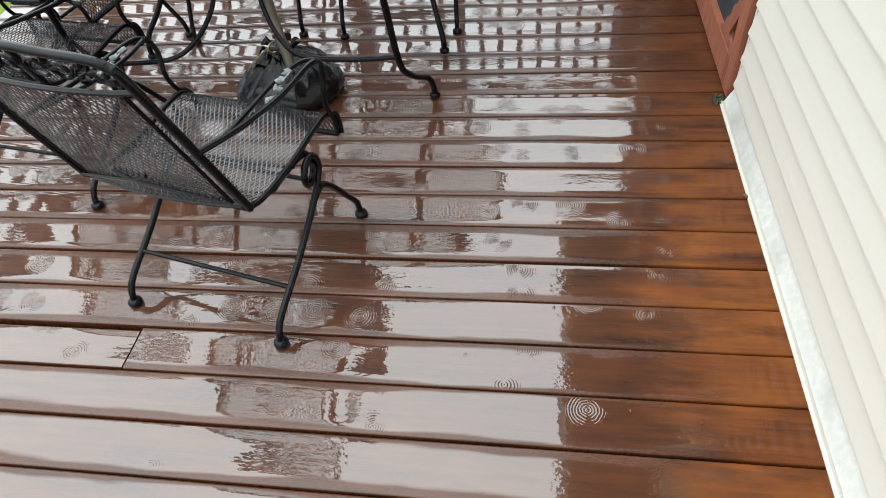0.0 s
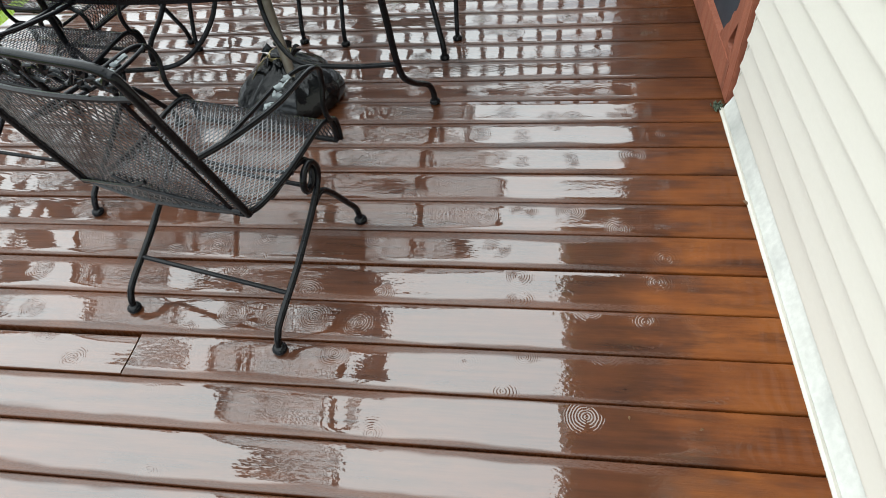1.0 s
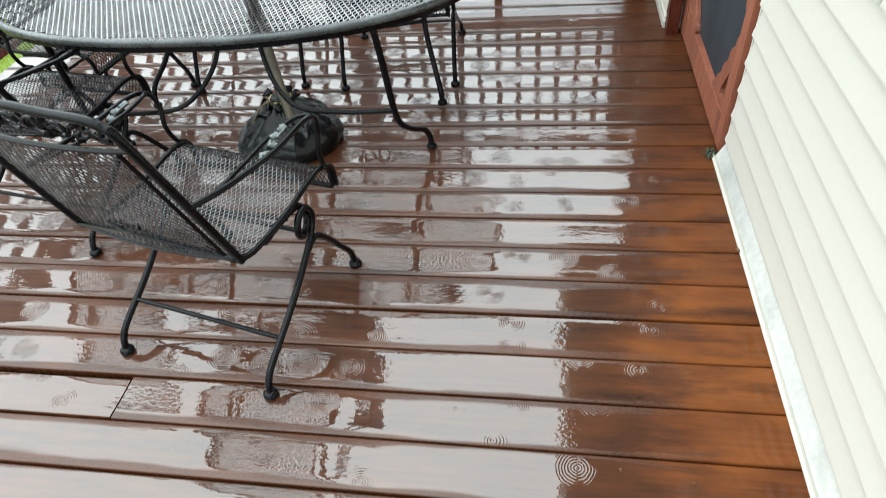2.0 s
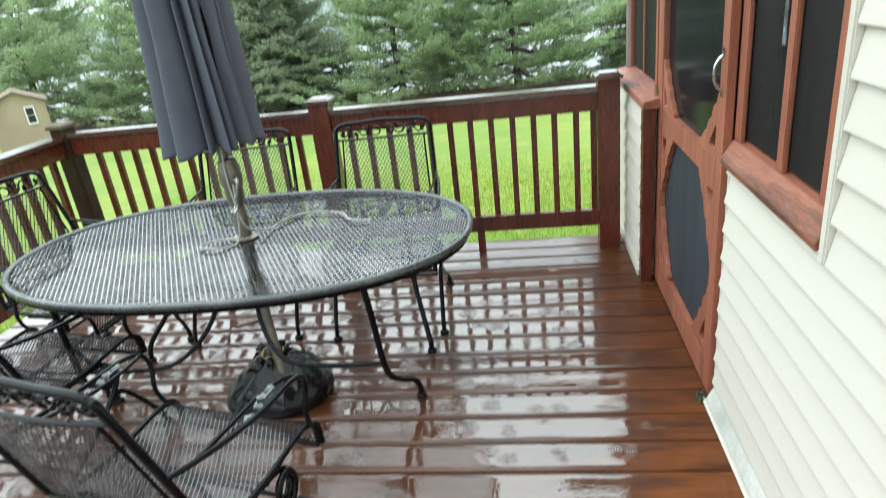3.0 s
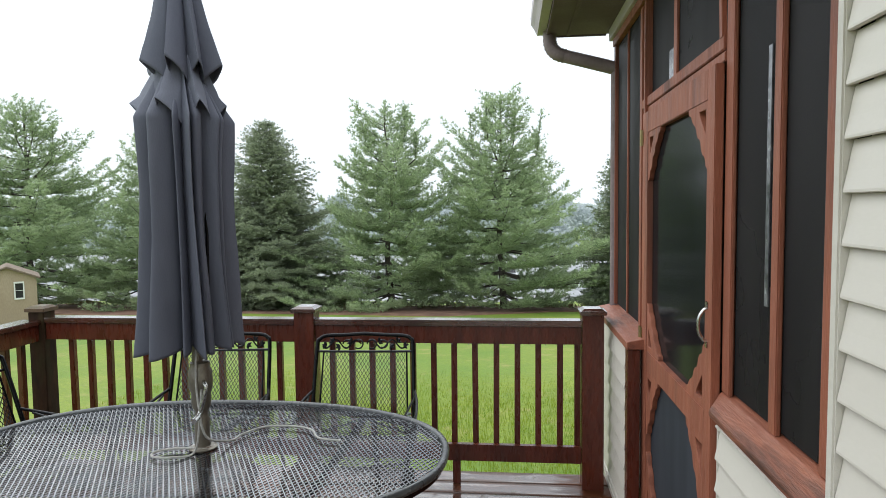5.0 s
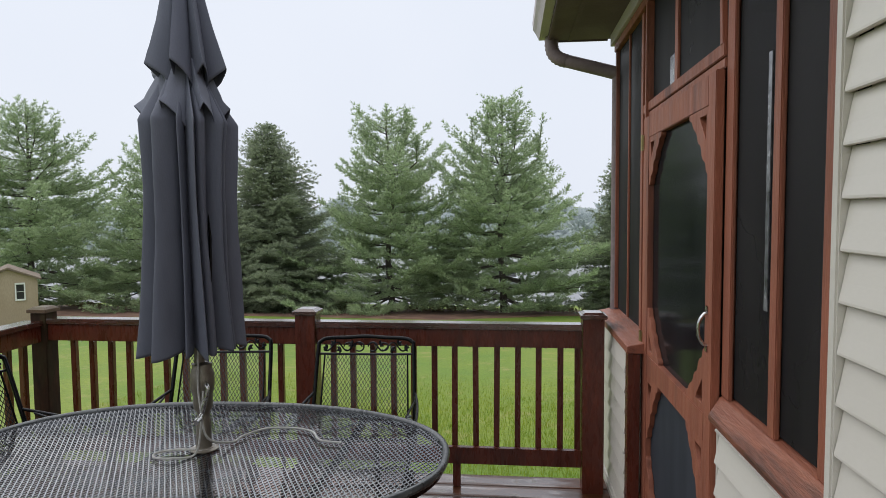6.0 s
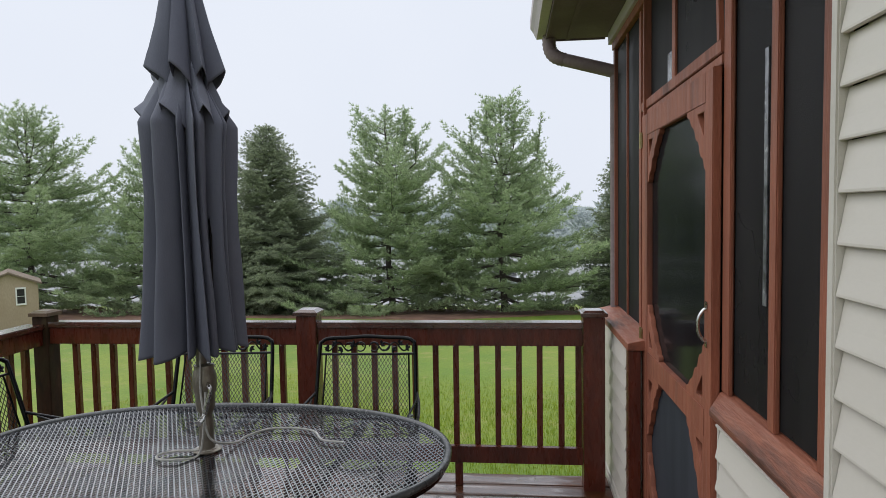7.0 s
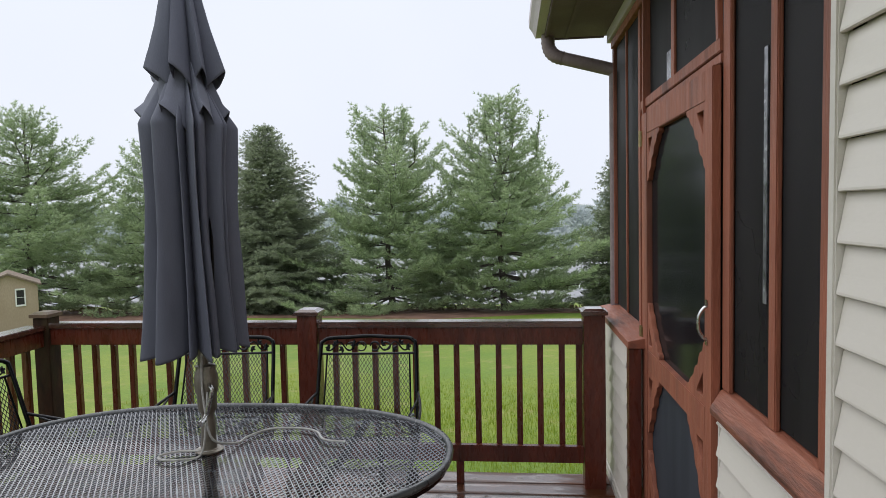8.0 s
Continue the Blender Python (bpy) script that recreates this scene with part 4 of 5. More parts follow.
            tube(vine, ring, 0.004, 6)
        for cx, dv, turn in ((0.07, 0.012, 0.5), (0.13, -0.012, -0.4), (0.165, 0.014, 0.7), (0.2, -0.006, 0.1)):
            centre = on_back(s * cx, vb + dv)
            for lobe in (-0.9, 0, 0.9):
                d = Vector((s * math.cos(turn + lobe), 0, 0)) + bd * math.sin(turn + lobe)
                tube(vine, [centre, centre + d * 0.012, centre + d * 0.026], [0.003, 0.0085, 0.001], 6)
    part("vine_ornament", vine, M_IRON, c, "cast vine and leaf ornament", soft=True)
    for s in (-1, 1):
        x = s * CHAIR_W
        leg = part("spring_leg", tube(bmesh.new(), spline(
            [(x, y0, 0.012), (x, y0 + 0.012, 0.05), (x, y0 + 0.05, 0.088), (x, y0 + 0.19, 0.168), (x, y0 + 0.33, 0.268), (x + s * 0.002, y0 + 0.385, 0.33), (x + s * 0.004, y0 + 0.395, 0.375),
             (x + s * 0.006, y0 + 0.37, 0.412), (x + s * 0.008, y0 + 0.33, 0.405), (x + s * 0.006, y0 + 0.315, 0.365), (x + s * 0.0, y0 + 0.335, 0.332),
             (x - s * 0.006, y0 + 0.375, 0.342), (x - s * 0.012, y0 + 0.392, 0.38), (x - s * 0.014, y0 + 0.365, 0.418), (x - s * 0.016, y0 + 0.30, 0.428), (x - s * 0.014, y0 + 0.2, 0.428)], 6), 0.0105, 8), M_IRON, c, soft=True)
        front = part("front_leg", tube(bmesh.new(), spline(
            [(x, y0 + 0.34, 0.272), (x, y0 + 0.385, 0.284), (x, y0 + 0.43, 0.24), (x, y0 + 0.50, 0.13), (x, y0 + 0.535, 0.07), (x, y0 + 0.545, 0.012)], 6), 0.0105, 8), M_IRON, c, soft=True)
        for yy, host in ((y0, leg), (y0 + 0.545, front)):
            part("foot", lathe(bmesh.new(), [(0.021, 0), (0.0225, 0.006), (0.021, 0.013), (0.012, 0.02)], (x, yy, 0), 12), M_IRON, host, soft=True)
        arm = spline([(x * 0.97, y0 + 0.028, 0.70), (x * 1.05, y0 + 0.14, 0.682), (x * 1.1, y0 + 0.30, 0.664), (x * 1.1, y0 + 0.44, 0.662), (x * 1.08, y0 + 0.50, 0.64),
                      (x * 1.05, y0 + 0.515, 0.59), (x * 1.03, y0 + 0.50, 0.52), (x * 1.01, y0 + 0.515, 0.46), (x * 1.0, y0 + 0.545, 0.435), (x * 0.99, y0 + 0.558, 0.40), (x * 0.99, y0 + 0.558, 0.35)], 6)
        part("arm", tube(bmesh.new(), arm, 0.0078, 8), M_IRON, c, soft=True)
        inner = spline([(x * 1.0, y0 + 0.10, 0.682), (x * 0.93, y0 + 0.25, 0.665), (x * 0.91, y0 + 0.36, 0.66), (x * 0.97, y0 + 0.455, 0.658), (x * 1.06, y0 + 0.49, 0.65)], 6)
        part("arm_inner_rod", tube(bmesh.new(), inner, 0.0062, 8), M_IRON, c, soft=True)
        for k, yy in enumerate((0.285, 0.325, 0.365, 0.405)):
            inlay = bmesh.new()
            for lobe in (-1.0, -0.1, 0.8):
                a = lobe + k * 1.3
                p = Vector((x * 1.0, y0 + yy, 0.664))
                d = Vector((math.cos(a), math.sin(a), 0))
                tube(inlay, [p - d * 0.004, p + d * 0.012, p + d * 0.026], [0.003, 0.0085, 0.001], 6, False, 0.5)
            part("arm_inlay", inlay, M_LEAFCAST, c, "pale worn cast leaf inlay", soft=True)
    part("stretcher", tube(bmesh.new(), [(-CHAIR_W, y0 + 0.115, 0.125), (CHAIR_W, y0 + 0.115, 0.125)], 0.0075, 8), M_IRON, c, soft=True)
    part("spring_bar", tube(bmesh.new(), [(-CHAIR_W, y0 + 0.345, 0.34), (CHAIR_W, y0 + 0.345, 0.34)], 0.007, 8), M_IRON, c, soft=True)
    for ob in c.children_recursive:
        ob.data.transform(Matrix.Diagonal((1, 1, 0.965, 1)))
    return c


chair = build_chair()
chair.matrix_basis = pose(-1.583, -0.809, 0, 0, 0, -13.4)
for x, y, turn in ((-2.47, -0.275, -10), (-2.70, 0.40, -99), (-1.335, 0.84, 183), (-2.085, 0.835, 185)):
    copy_thing(chair, pose(x, y, 0, 0, 0, turn))


# ---- closed umbrella ----
UX, UY = -1.778, 0.252


def canopy_mesh(profile, folds, depth, seed, sides=480, hem=0.0, saw=False, lean=0.0):
    """A closed canopy: cloth hanging in folds with rounded ridges and sharp valleys. saw: each fold is a flat panel that laps over the next, its hem falling from an outer corner."""
    rnd = random.Random(seed)
    amp = [rnd.uniform(0.8, 1.08) if saw else rnd.uniform(0.5, 1.12) for _ in range(folds)]
    tilt = [rnd.choice((0.42, 0.6, 1.7, 2.3)) for _ in range(folds)]
    shape = [rnd.uniform(0.55, 0.95) for _ in range(folds)]
    edges = np.cumsum([0] + [rnd.uniform(0.85, 1.15) if saw else rnd.uniform(0.55, 1.6) for _ in range(folds)])
    edges = edges / edges[-1]
    p = [rnd.uniform(0, 6.28) for _ in range(6)]
    verts, faces = [], []
    rows = len(profile)
    for j, (z, r, open_) in enumerate(profile):
        f = j / (rows - 1)
        for k in range(sides):
            a = 2 * math.pi * k / sides
            w = (k / sides + 0.010 * math.sin(z * 2.6 + p[0]) + 0.007 * math.sin(z * 3.7 + 2 * a + p[1])) % 1.0
            i = min(int(np.searchsorted(edges, w, side="right")) - 1, folds - 1)
            q = (w - edges[i]) / (edges[i + 1] - edges[i])
            if saw:
                ridge = min(q / 0.16, 1.0) * (1 - max(q - 0.16, 0) / 0.84) ** 0.75 if q < 1 else 0.0
                drop = -hem * (q ** 1.3 - 0.35) if q > 0.16 else -hem * (0.62 * (1 - q / 0.16) - 0.25)
                drop *= max(0.0, 1 - 3.2 * f) * amp[i]
            else:
                ridge = max(math.sin(math.pi * min(q, 1.0) ** tilt[i]), 0.0) ** shape[i]
                drop = -hem * (ridge - 0.5) * amp[i] * max(0.0, 1 - 4 * f)
            crease = 0.020 * math.sin(3.0 * a + z * 9 + p[2]) * math.sin(z * 5 + 2 * a + p[3]) + 0.006 * math.sin(17 * a + 3 * math.sin(z * 5) + p[4])
            rr = r * (1 - depth * open_ + depth * open_ * amp[i] * ridge + crease + 0.05 * math.sin(a + p[5]) * (1 - f))
            verts.append((rr * math.cos(a) - lean * (z - 1.0), rr * math.sin(a), z + drop))
    for j in range(rows - 1):
        for k in range(sides):
            faces.append((j * sides + k, j * sides + (k + 1) % sides, (j + 1) * sides + (k + 1) % sides, (j + 1) * sides + k))
    return raw_mesh("canopy", verts, faces)


def refine(profile, n):
    zs = np.linspace(profile[0][0], profile[-1][0], n)
    cols = list(zip(*profile))
    return [(float(z), float(np.interp(z, cols[0], cols[1])), float(np.interp(z, cols[0], cols[2]))) for z in zs]


def build_umbrella():
    u = thing("patio_umbrella", (UX, UY, 0), 0, "closed charcoal canvas patio umbrella through the table's hole", "umbrella")
    pole_line = spline([(0.118, -0.20, 0.12), (0.062, -0.11, 0.4), (0.003, -0.004, 0.70), (-0.008, 0.0, 0.95), (-0.02, 0.0, 1.6), (-0.03, 0.0, 2.3), (-0.035, 0.0, 2.68)], 6)
    part("pole", tube(bmesh.new(), pole_line, 0.0195, 14), M_POLE, u, "bronze-grey metal pole", soft=True)
    bm = lathe(bmesh.new(), [(0.022, 0.70), (0.028, 0.71), (0.028, 0.80), (0.024, 0.815), (0.024, 0.835), (0.034, 0.85), (0.036, 0.87), (0.036, 0.905), (0.043, 0.925), (0.045, 0.95), (0.043, 0.985), (0.037, 1.0), (0.037, 1.02), (0.022, 1.026)], (0, 0, 0), 20)
    crank = part("crank_housing", bm, M_POLE, u, "bulging bronze-grey crank housing", soft=True)
    bm = tube(bmesh.new(), spline([(0.03, -0.035, 0.955), (0.045, -0.055, 0.95), (0.05, -0.06, 0.935), (0.03, -0.06, 0.86), (0.024, -0.06, 0.845), (0.028, -0.085, 0.835)], 5), 0.0075, 8)
    tube(bm, [(0.028, -0.085, 0.835), (0.03, -0.118, 0.831)], 0.0105, 10)
    part("crank_handle", bm, M_CHROME, crank, "bent metal crank", soft=True)
    part("collar", lathe(bmesh.new(), [(0.052, 0.688), (0.053, 0.693), (0.03, 0.70), (0.028, 0.73)], (0, 0, 0), 20), M_POLE, u, soft=True)
    lower = [(1.085, 0.222, 1.0), (1.2, 0.211, 1.0), (1.35, 0.198, 1.0), (1.5, 0.188, 1.0), (1.66, 0.184, 0.95), (1.80, 0.188, 0.92), (1.90, 0.194, 0.9), (1.926, 0.196, 0.9),
             (1.932, 0.191, 0.88), (2.0, 0.144, 0.8), (2.05, 0.113, 0.75), (2.09, 0.092, 0.7), (2.15, 0.07, 0.4)]
    ob = part("canopy", canopy_mesh(refine(lower, 90), 17, 0.50, 21, 680, 0.035), M_FABRIC, u, "hanging folds of charcoal canvas", soft=False)
    ob.location.x = -0.036
    smooth(ob.data, 46)
    ob.modifiers.new("cloth", "SOLIDIFY").thickness = 0.002
    upper = [(2.10, 0.158, 1.0), (2.16, 0.141, 1.0), (2.26, 0.114, 0.95), (2.39, 0.081, 0.9), (2.5, 0.058, 0.8), (2.6, 0.037, 0.6), (2.67, 0.022, 0.3), (2.695, 0.012, 0.0)]
    ob = part("vent_flap", canopy_mesh(refine(upper, 50), 8, 0.5, 9, 480, 0.10, True, 0.022), M_FABRIC, u, "upper tier of the canopy", soft=False)
    smooth(ob.data, 46)
    ob.modifiers.new("cloth", "SOLIDIFY").thickness = 0.002
    collar = [(1.945, 0.172, 1.0), (1.985, 0.152, 1.0), (2.03, 0.133, 0.95), (2.07, 0.112, 0.9), (2.11, 0.092, 0.8), (2.15, 0.072, 0.6)]
    ob = part("fold_collar", canopy_mesh(refine(collar, 36), 7, 0.42, 33, 480, 0.14, True), M_FABRIC, u, "loose pointed folds of canvas under the top tier", soft=False)
    ob.location.x = -0.030
    smooth(ob.data, 46)
    ob.modifiers.new("cloth", "SOLIDIFY").thickness = 0.002
    part("finial", lathe(bmesh.new(), [(0.012, 2.68), (0.02, 2.70), (0.022, 2.725), (0.012, 2.75), (0.003, 2.765)], (-0.036, 0, 0), 14), M_POLE, u, soft=True)
    for k in range(8):
        a = 2 * math.pi * (k + 0.3) / 8
        part("rib", tube(bmesh.new(), [(0.07 * math.cos(a), 0.07 * math.sin(a), 1.15), (0.08 * math.cos(a), 0.08 * math.sin(a), 1.5), (0.05 * math.cos(a), 0.05 * math.sin(a), 2.08)], 0.006, 6), M_IRON, u)


build_umbrella()


def cord(name, pts, r, label):
    ob = part(name, tube(bmesh.new(), spline(pts, 7), r, 6), M_ROPE, None, soft=True)
    return tagged(ob, label, "cord")


TOPZ = TZ + 0.0005
cord("rope", [(UX + 0.012, UY - 0.046, 1.1), (UX + 0.008, UY - 0.05, 0.98), (UX + 0.014, UY - 0.052, 0.88), (UX + 0.04, UY - 0.05, 0.75), (UX + 0.085, UY + 0.06, TOPZ + 0.004), (UX + 0.10, UY + 0.13, TOPZ + 0.004), (UX + 0.16, UY + 0.22, TOPZ + 0.004),
                       (UX + 0.27, UY + 0.235, TOPZ + 0.004), (UX + 0.36, UY + 0.20, TOPZ + 0.004), (UX + 0.42, UY + 0.11, TOPZ + 0.004), (UX + 0.51, UY + 0.09, TOPZ + 0.004)], 0.0042, "pale grey braided cord lying across the table")
cord("rope", [(UX + 0.03, UY - 0.055, 0.93), (UX + 0.02, UY - 0.06, 0.8), (UX + 0.0, UY - 0.07, TOPZ + 0.004), (UX - 0.06, UY - 0.12, TOPZ + 0.004), (UX - 0.13, UY - 0.12, TOPZ + 0.004), (UX - 0.15, UY - 0.08, TOPZ + 0.004), (UX - 0.10, UY - 0.04, TOPZ + 0.004), (UX - 0.02, UY - 0.03, TOPZ + 0.004)], 0.0042, "looped grey braided cord on the table")


def build_base():
    b = thing("stand_weight", (-1.72, 0.13, 0), 0, "umbrella base wrapped in a wet black plastic bag", "stand weight")

    def crumple(a, z):
        return 1 + (0.02 + 0.55 * z) * (abs(math.sin(4.5 * a + 5 * z)) - 0.6) + 0.03 * math.sin(19 * a - 31 * z) * min(z * 8, 1) + 0.05 * math.sin(3 * a + 2) + 0.03 * math.sin(5 * a + 22 * z)

    prof = [(0.18, 0.0), (0.208, 0.006), (0.216, 0.03), (0.214, 0.055), (0.205, 0.08), (0.18, 0.108), (0.142, 0.138), (0.102, 0.163), (0.066, 0.185), (0.04, 0.198), (0.034, 0.21), (0.04, 0.218), (0.02, 0.216)]
    part("bag", lathe(bmesh.new(), prof, (0, 0, 0), 72, crumple), M_BAG, b, "crumpled wet black plastic", soft=True)
    for k in range(9):
        bm = bmesh.new()
        a = 0.7 * k + 0.3
        p = Vector((0.05 * math.cos(a), 0.05 * math.sin(a), 0.196))
        q = Vector((0.09 * math.cos(a + 0.5), 0.09 * math.sin(a + 0.5), 0.205 + 0.015 * math.sin(k)))
        tube(bm, [p, (p + q) / 2 + Vector((0, 0, 0.02)), q], [0.006, 0.018, 0.002], 6, False, 0.35)
        part("bag_ruffle", bm, M_BAG, b, soft=True)
    ring = [(0.047 * math.cos(a), 0.047 * math.sin(a), 0.205 + 0.006 * math.sin(3 * a)) for a in np.linspace(0, 2 * math.pi, 18, endpoint=False)]
    bm = tube(bmesh.new(), ring, 0.006, 6, True)
    tube(bm, spline([(-0.04, -0.03, 0.22), (-0.07, -0.07, 0.20), (-0.10, -0.06, 0.16), (-0.12, -0.09, 0.13)], 5), 0.007, 6, False, 0.4)
    part("tape", bm, M_BRASS, b, "yellowish tape tied round the neck", soft=True)


build_base()


# ---- trees ----
def conifer(name, x, y, h, r, seed, style, label, leaders=()):
    """Trunk, whorled limbs with twigs in fronds, needle tufts along the twigs. style: pine (open layers, upturned) or spruce (dense, drooping)."""
    rnd = random.Random(seed)
    t = thing(name, (x, y, ground_height(y) - 0.05), rnd.uniform(0, 360), label, "tree", "row of conifers")
    bm = bmesh.new()
    pine = style == "pine"
    up = Vector((0, 0, 1))

    def axis(f):
        return Vector((0.12 * math.sin(f * 10.4 + seed), 0.12 * math.cos(f * 8.8 + seed), h * f))

    tube(bm, [axis(k / 8) for k in range(9)], [0.017 * h * (1 - k / 8.3) + 0.006 for k in range(9)], 9)
    tufts = []

    def shoot(p, d, length, gap):
        """A twig with needle tufts along its length."""
        n = max(2, int(length / gap))
        for i in range(n):
            q = (i + rnd.random()) / n
            wob = Vector((rnd.gauss(0, 1), rnd.gauss(0, 1), rnd.gauss(0, 0.6))) * 0.035
            tufts.append((p + d * (length * q) + wob, (d + up * (0.35 if pine else 0.0) + wob * 6).normalized(), rnd.uniform(0.75, 1.2) * (1 - 0.2 * q)))

    z = (0.075 if pine else 0.03) * h
    while z < h * (0.95 if pine else 0.985):
        f = z / h
        if pine:
            reach = r * min(1.0, 0.72 + 1.2 * f) * (1 - max(f - 0.2, 0) / 0.8) ** 0.95 + 0.22
            n = rnd.randint(8, 10) if f < 0.7 else rnd.randint(4, 6)
            step = 0.47
        else:
            reach = r * (1 - f) ** 0.80 + 0.05
            n = rnd.randint(9, 12)
            step = 0.27
        a0 = rnd.uniform(0, 6.28)
        for k in range(n):
            a = a0 + 2 * math.pi * k / n + rnd.uniform(-0.3, 0.3)
            bias = 1 + 0.22 * math.sin(a * 2 + seed + z * 0.9) + 0.16 * math.sin(a * 3 - seed * 2 + z * 1.7)
            length = reach * rnd.uniform(0.62, 1.1) * (bias if pine else 0.85 + 0.15 * bias)
            zz = min(z + rnd.uniform(-0.2, 0.2) * step, h * 0.97)
            rise = (0.02 + 0.85 * f ** 1.4 if pine else -0.18 + 0.55 * f) * length
            base = axis(zz / h)
            out = Vector((math.cos(a), math.sin(a), 0))
            side = Vector((-out.y, out.x, 0))
            tip = base + out * length + up * rise
            sag = up * ((-0.12 if pine else -0.10) * length)
            pts = [base.lerp(tip, q) + sag * math.sin(math.pi * q) for q in (0, 0.35, 0.7, 1)]
            tube(bm, pts, [0.008 + 0.008 * length, 0.006 + 0.005 * length, 0.008, 0.003], 5)
            gap = 0.20 if pine else 0.16
            m = max(2, int(length * 0.8 / gap))
            for i in range(m):
                q = (0.26 if pine else 0.16) + 0.76 * (i + 0.4 * rnd.random()) / m
                root = base.lerp(tip, q) + sag * math.sin(math.pi * q)
                for s in (-1, 1):
                    if rnd.random() < (0.14 if pine else 0.05):
                        continue
                    tw = (length * 0.40 * (1.08 - q) + (0.26 if pine else 0.18)) * rnd.uniform(0.6, 1.15)
                    d = (out * rnd.uniform(0.45, 0.85) + side * s * rnd.uniform(0.6, 1.0) + up * (rnd.uniform(0.05, 0.5) if pine else rnd.uniform(-0.35, 0.12))).normalized()
                    shoot(root, d, tw, 0.085 if pine else 0.075)
                    if pine and rnd.random() < 0.5:
                        shoot(root + d * tw * 0.5, (d + up * 0.9 + out * 0.3).normalized(), 0.3, 0.09)
            shoot(tip - out * 0.15, (out + up * (0.6 if pine else 0.1)).normalized(), 0.4 if pine else 0.28, 0.06)
        z += step * rnd.uniform(0.8, 1.2) * (0.8 + 0.4 * (1 - f))
    shoot(axis(0.9), up, 0.1 * h, 0.05)
    for dx, low, high in leaders:
        a = rnd.uniform(-0.5, 0.5) + (0 if dx > 0 else math.pi) - t.rotation_euler.z
        foot, head = axis(low), axis(high) + Vector((math.cos(a), math.sin(a), 0)) * abs(dx)
        bend = foot.lerp(head, 0.45) + Vector((math.cos(a), math.sin(a), 0)) * abs(dx) * 0.45
        line = [foot, bend, head]
        tube(bm, line, [0.05, 0.03, 0.006], 6)
        shoot(bend, (head - bend).normalized(), (head - bend).length, 0.05)
        for i in range(16):
            q = rnd.random()
            p = bend.lerp(head, q)
            b = rnd.uniform(0, 6.28)
            shoot(p, Vector((math.cos(b), math.sin(b), rnd.uniform(0.5, 1.2))).normalized(), 0.25 + 0.55 * (1 - q), 0.07)
    part("trunk", bm, M_BARK, t, soft=True)
    verts, faces = [], []
    count, length, wide = (7, 0.19, 0.018) if pine else (7, 0.14, 0.018)
    for p, d, s in tufts:
        e1 = d.orthogonal().normalized()
        e2 = d.cross(e1)
        for k in range(count):
            a = 2 * math.pi * k / count + rnd.random()
            dd = (d + (e1 * math.cos(a) + e2 * math.sin(a)) * rnd.uniform(0.3, 1.1)).normalized()
            w = dd.orthogonal().normalized() * wide * s
            if k % 2:
                w = dd.cross(w)
            b = len(verts)
            verts += [p - w, p + w, p + dd * length * s]
            faces.append((b, b + 1, b + 2))
    part("crown", raw_mesh("crown", verts, faces), M_PINE if pine else M_SPRUCE, t)
    return t


conifer("pine_tree", -25.54, 28.6, 10.9, 5.6, 3, "pine", "tall open white pine with layered grey-green limbs", ((0.9, 0.7, 0.95), (-0.8, 0.72, 0.93), (1.9, 0.6, 0.86)))
conifer("pine_tree", -19.16, 29.0, 9.05, 3.75, 8, "pine", "thin grey-green pine with sparse limbs", ((0.8, 0.7, 0.9),))
conifer("spruce_tree", -12.4, 28.2, 9.45, 5.4, 5, "spruce", "dense dark green pointed spruce")
conifer("pine_tree", -6.52, 28.9, 10.35, 4.7, 11, "pine", "tall white pine with soft layered limbs", ((1.0, 0.7, 0.985), (-1.1, 0.66, 0.9), (1.7, 0.62, 0.84)))
conifer("pine_tree", -1.02, 29.3, 10.7, 5.3, 21, "pine", "broad white pine with a forked upper trunk", ((0.7, 0.6, 0.97), (-1.5, 0.55, 0.9), (2.0, 0.55, 0.92), (-0.7, 0.65, 0.98)))
conifer("spruce_tree", 4.58, 28.2, 7.9, 2.7, 15, "spruce", "dark spruce beside the porch corner")


def leaf_mass(name, label, category, boxes, n, size, mat, seed, group=""):
    rnd = random.Random(seed)
    verts, faces = [], []
    for (cx, cy, rx, ry, h, foot) in boxes:
        for _ in range(n):
            a, q = rnd.uniform(0, 6.28), math.sqrt(rnd.random())
            zz = rnd.random() ** 0.8
            shrink = math.sqrt(max(1 - zz ** 2, 0.03))
            p = Vector((cx + rx * q * shrink * math.cos(a), cy + ry * q * shrink * math.sin(a), 0))
            p.z = (ground_height(p.y) if foot is None else foot) + 0.05 + zz * h * rnd.uniform(0.85, 1.05)
            d = Vector((rnd.uniform(-1, 1), rnd.uniform(-1, 1), rnd.uniform(-0.2, 1))).normalized()
            w = d.orthogonal().normalized() * size * 0.35
            b = len(verts)
            verts += [p - w, p + w, p + d * size * rnd.uniform(0.7, 1.3)]
            faces.append((b, b + 1, b + 2))
    ob = part(name, raw_mesh(name, verts, faces), mat)
    return tagged(ob, label, category, group, "stuff")


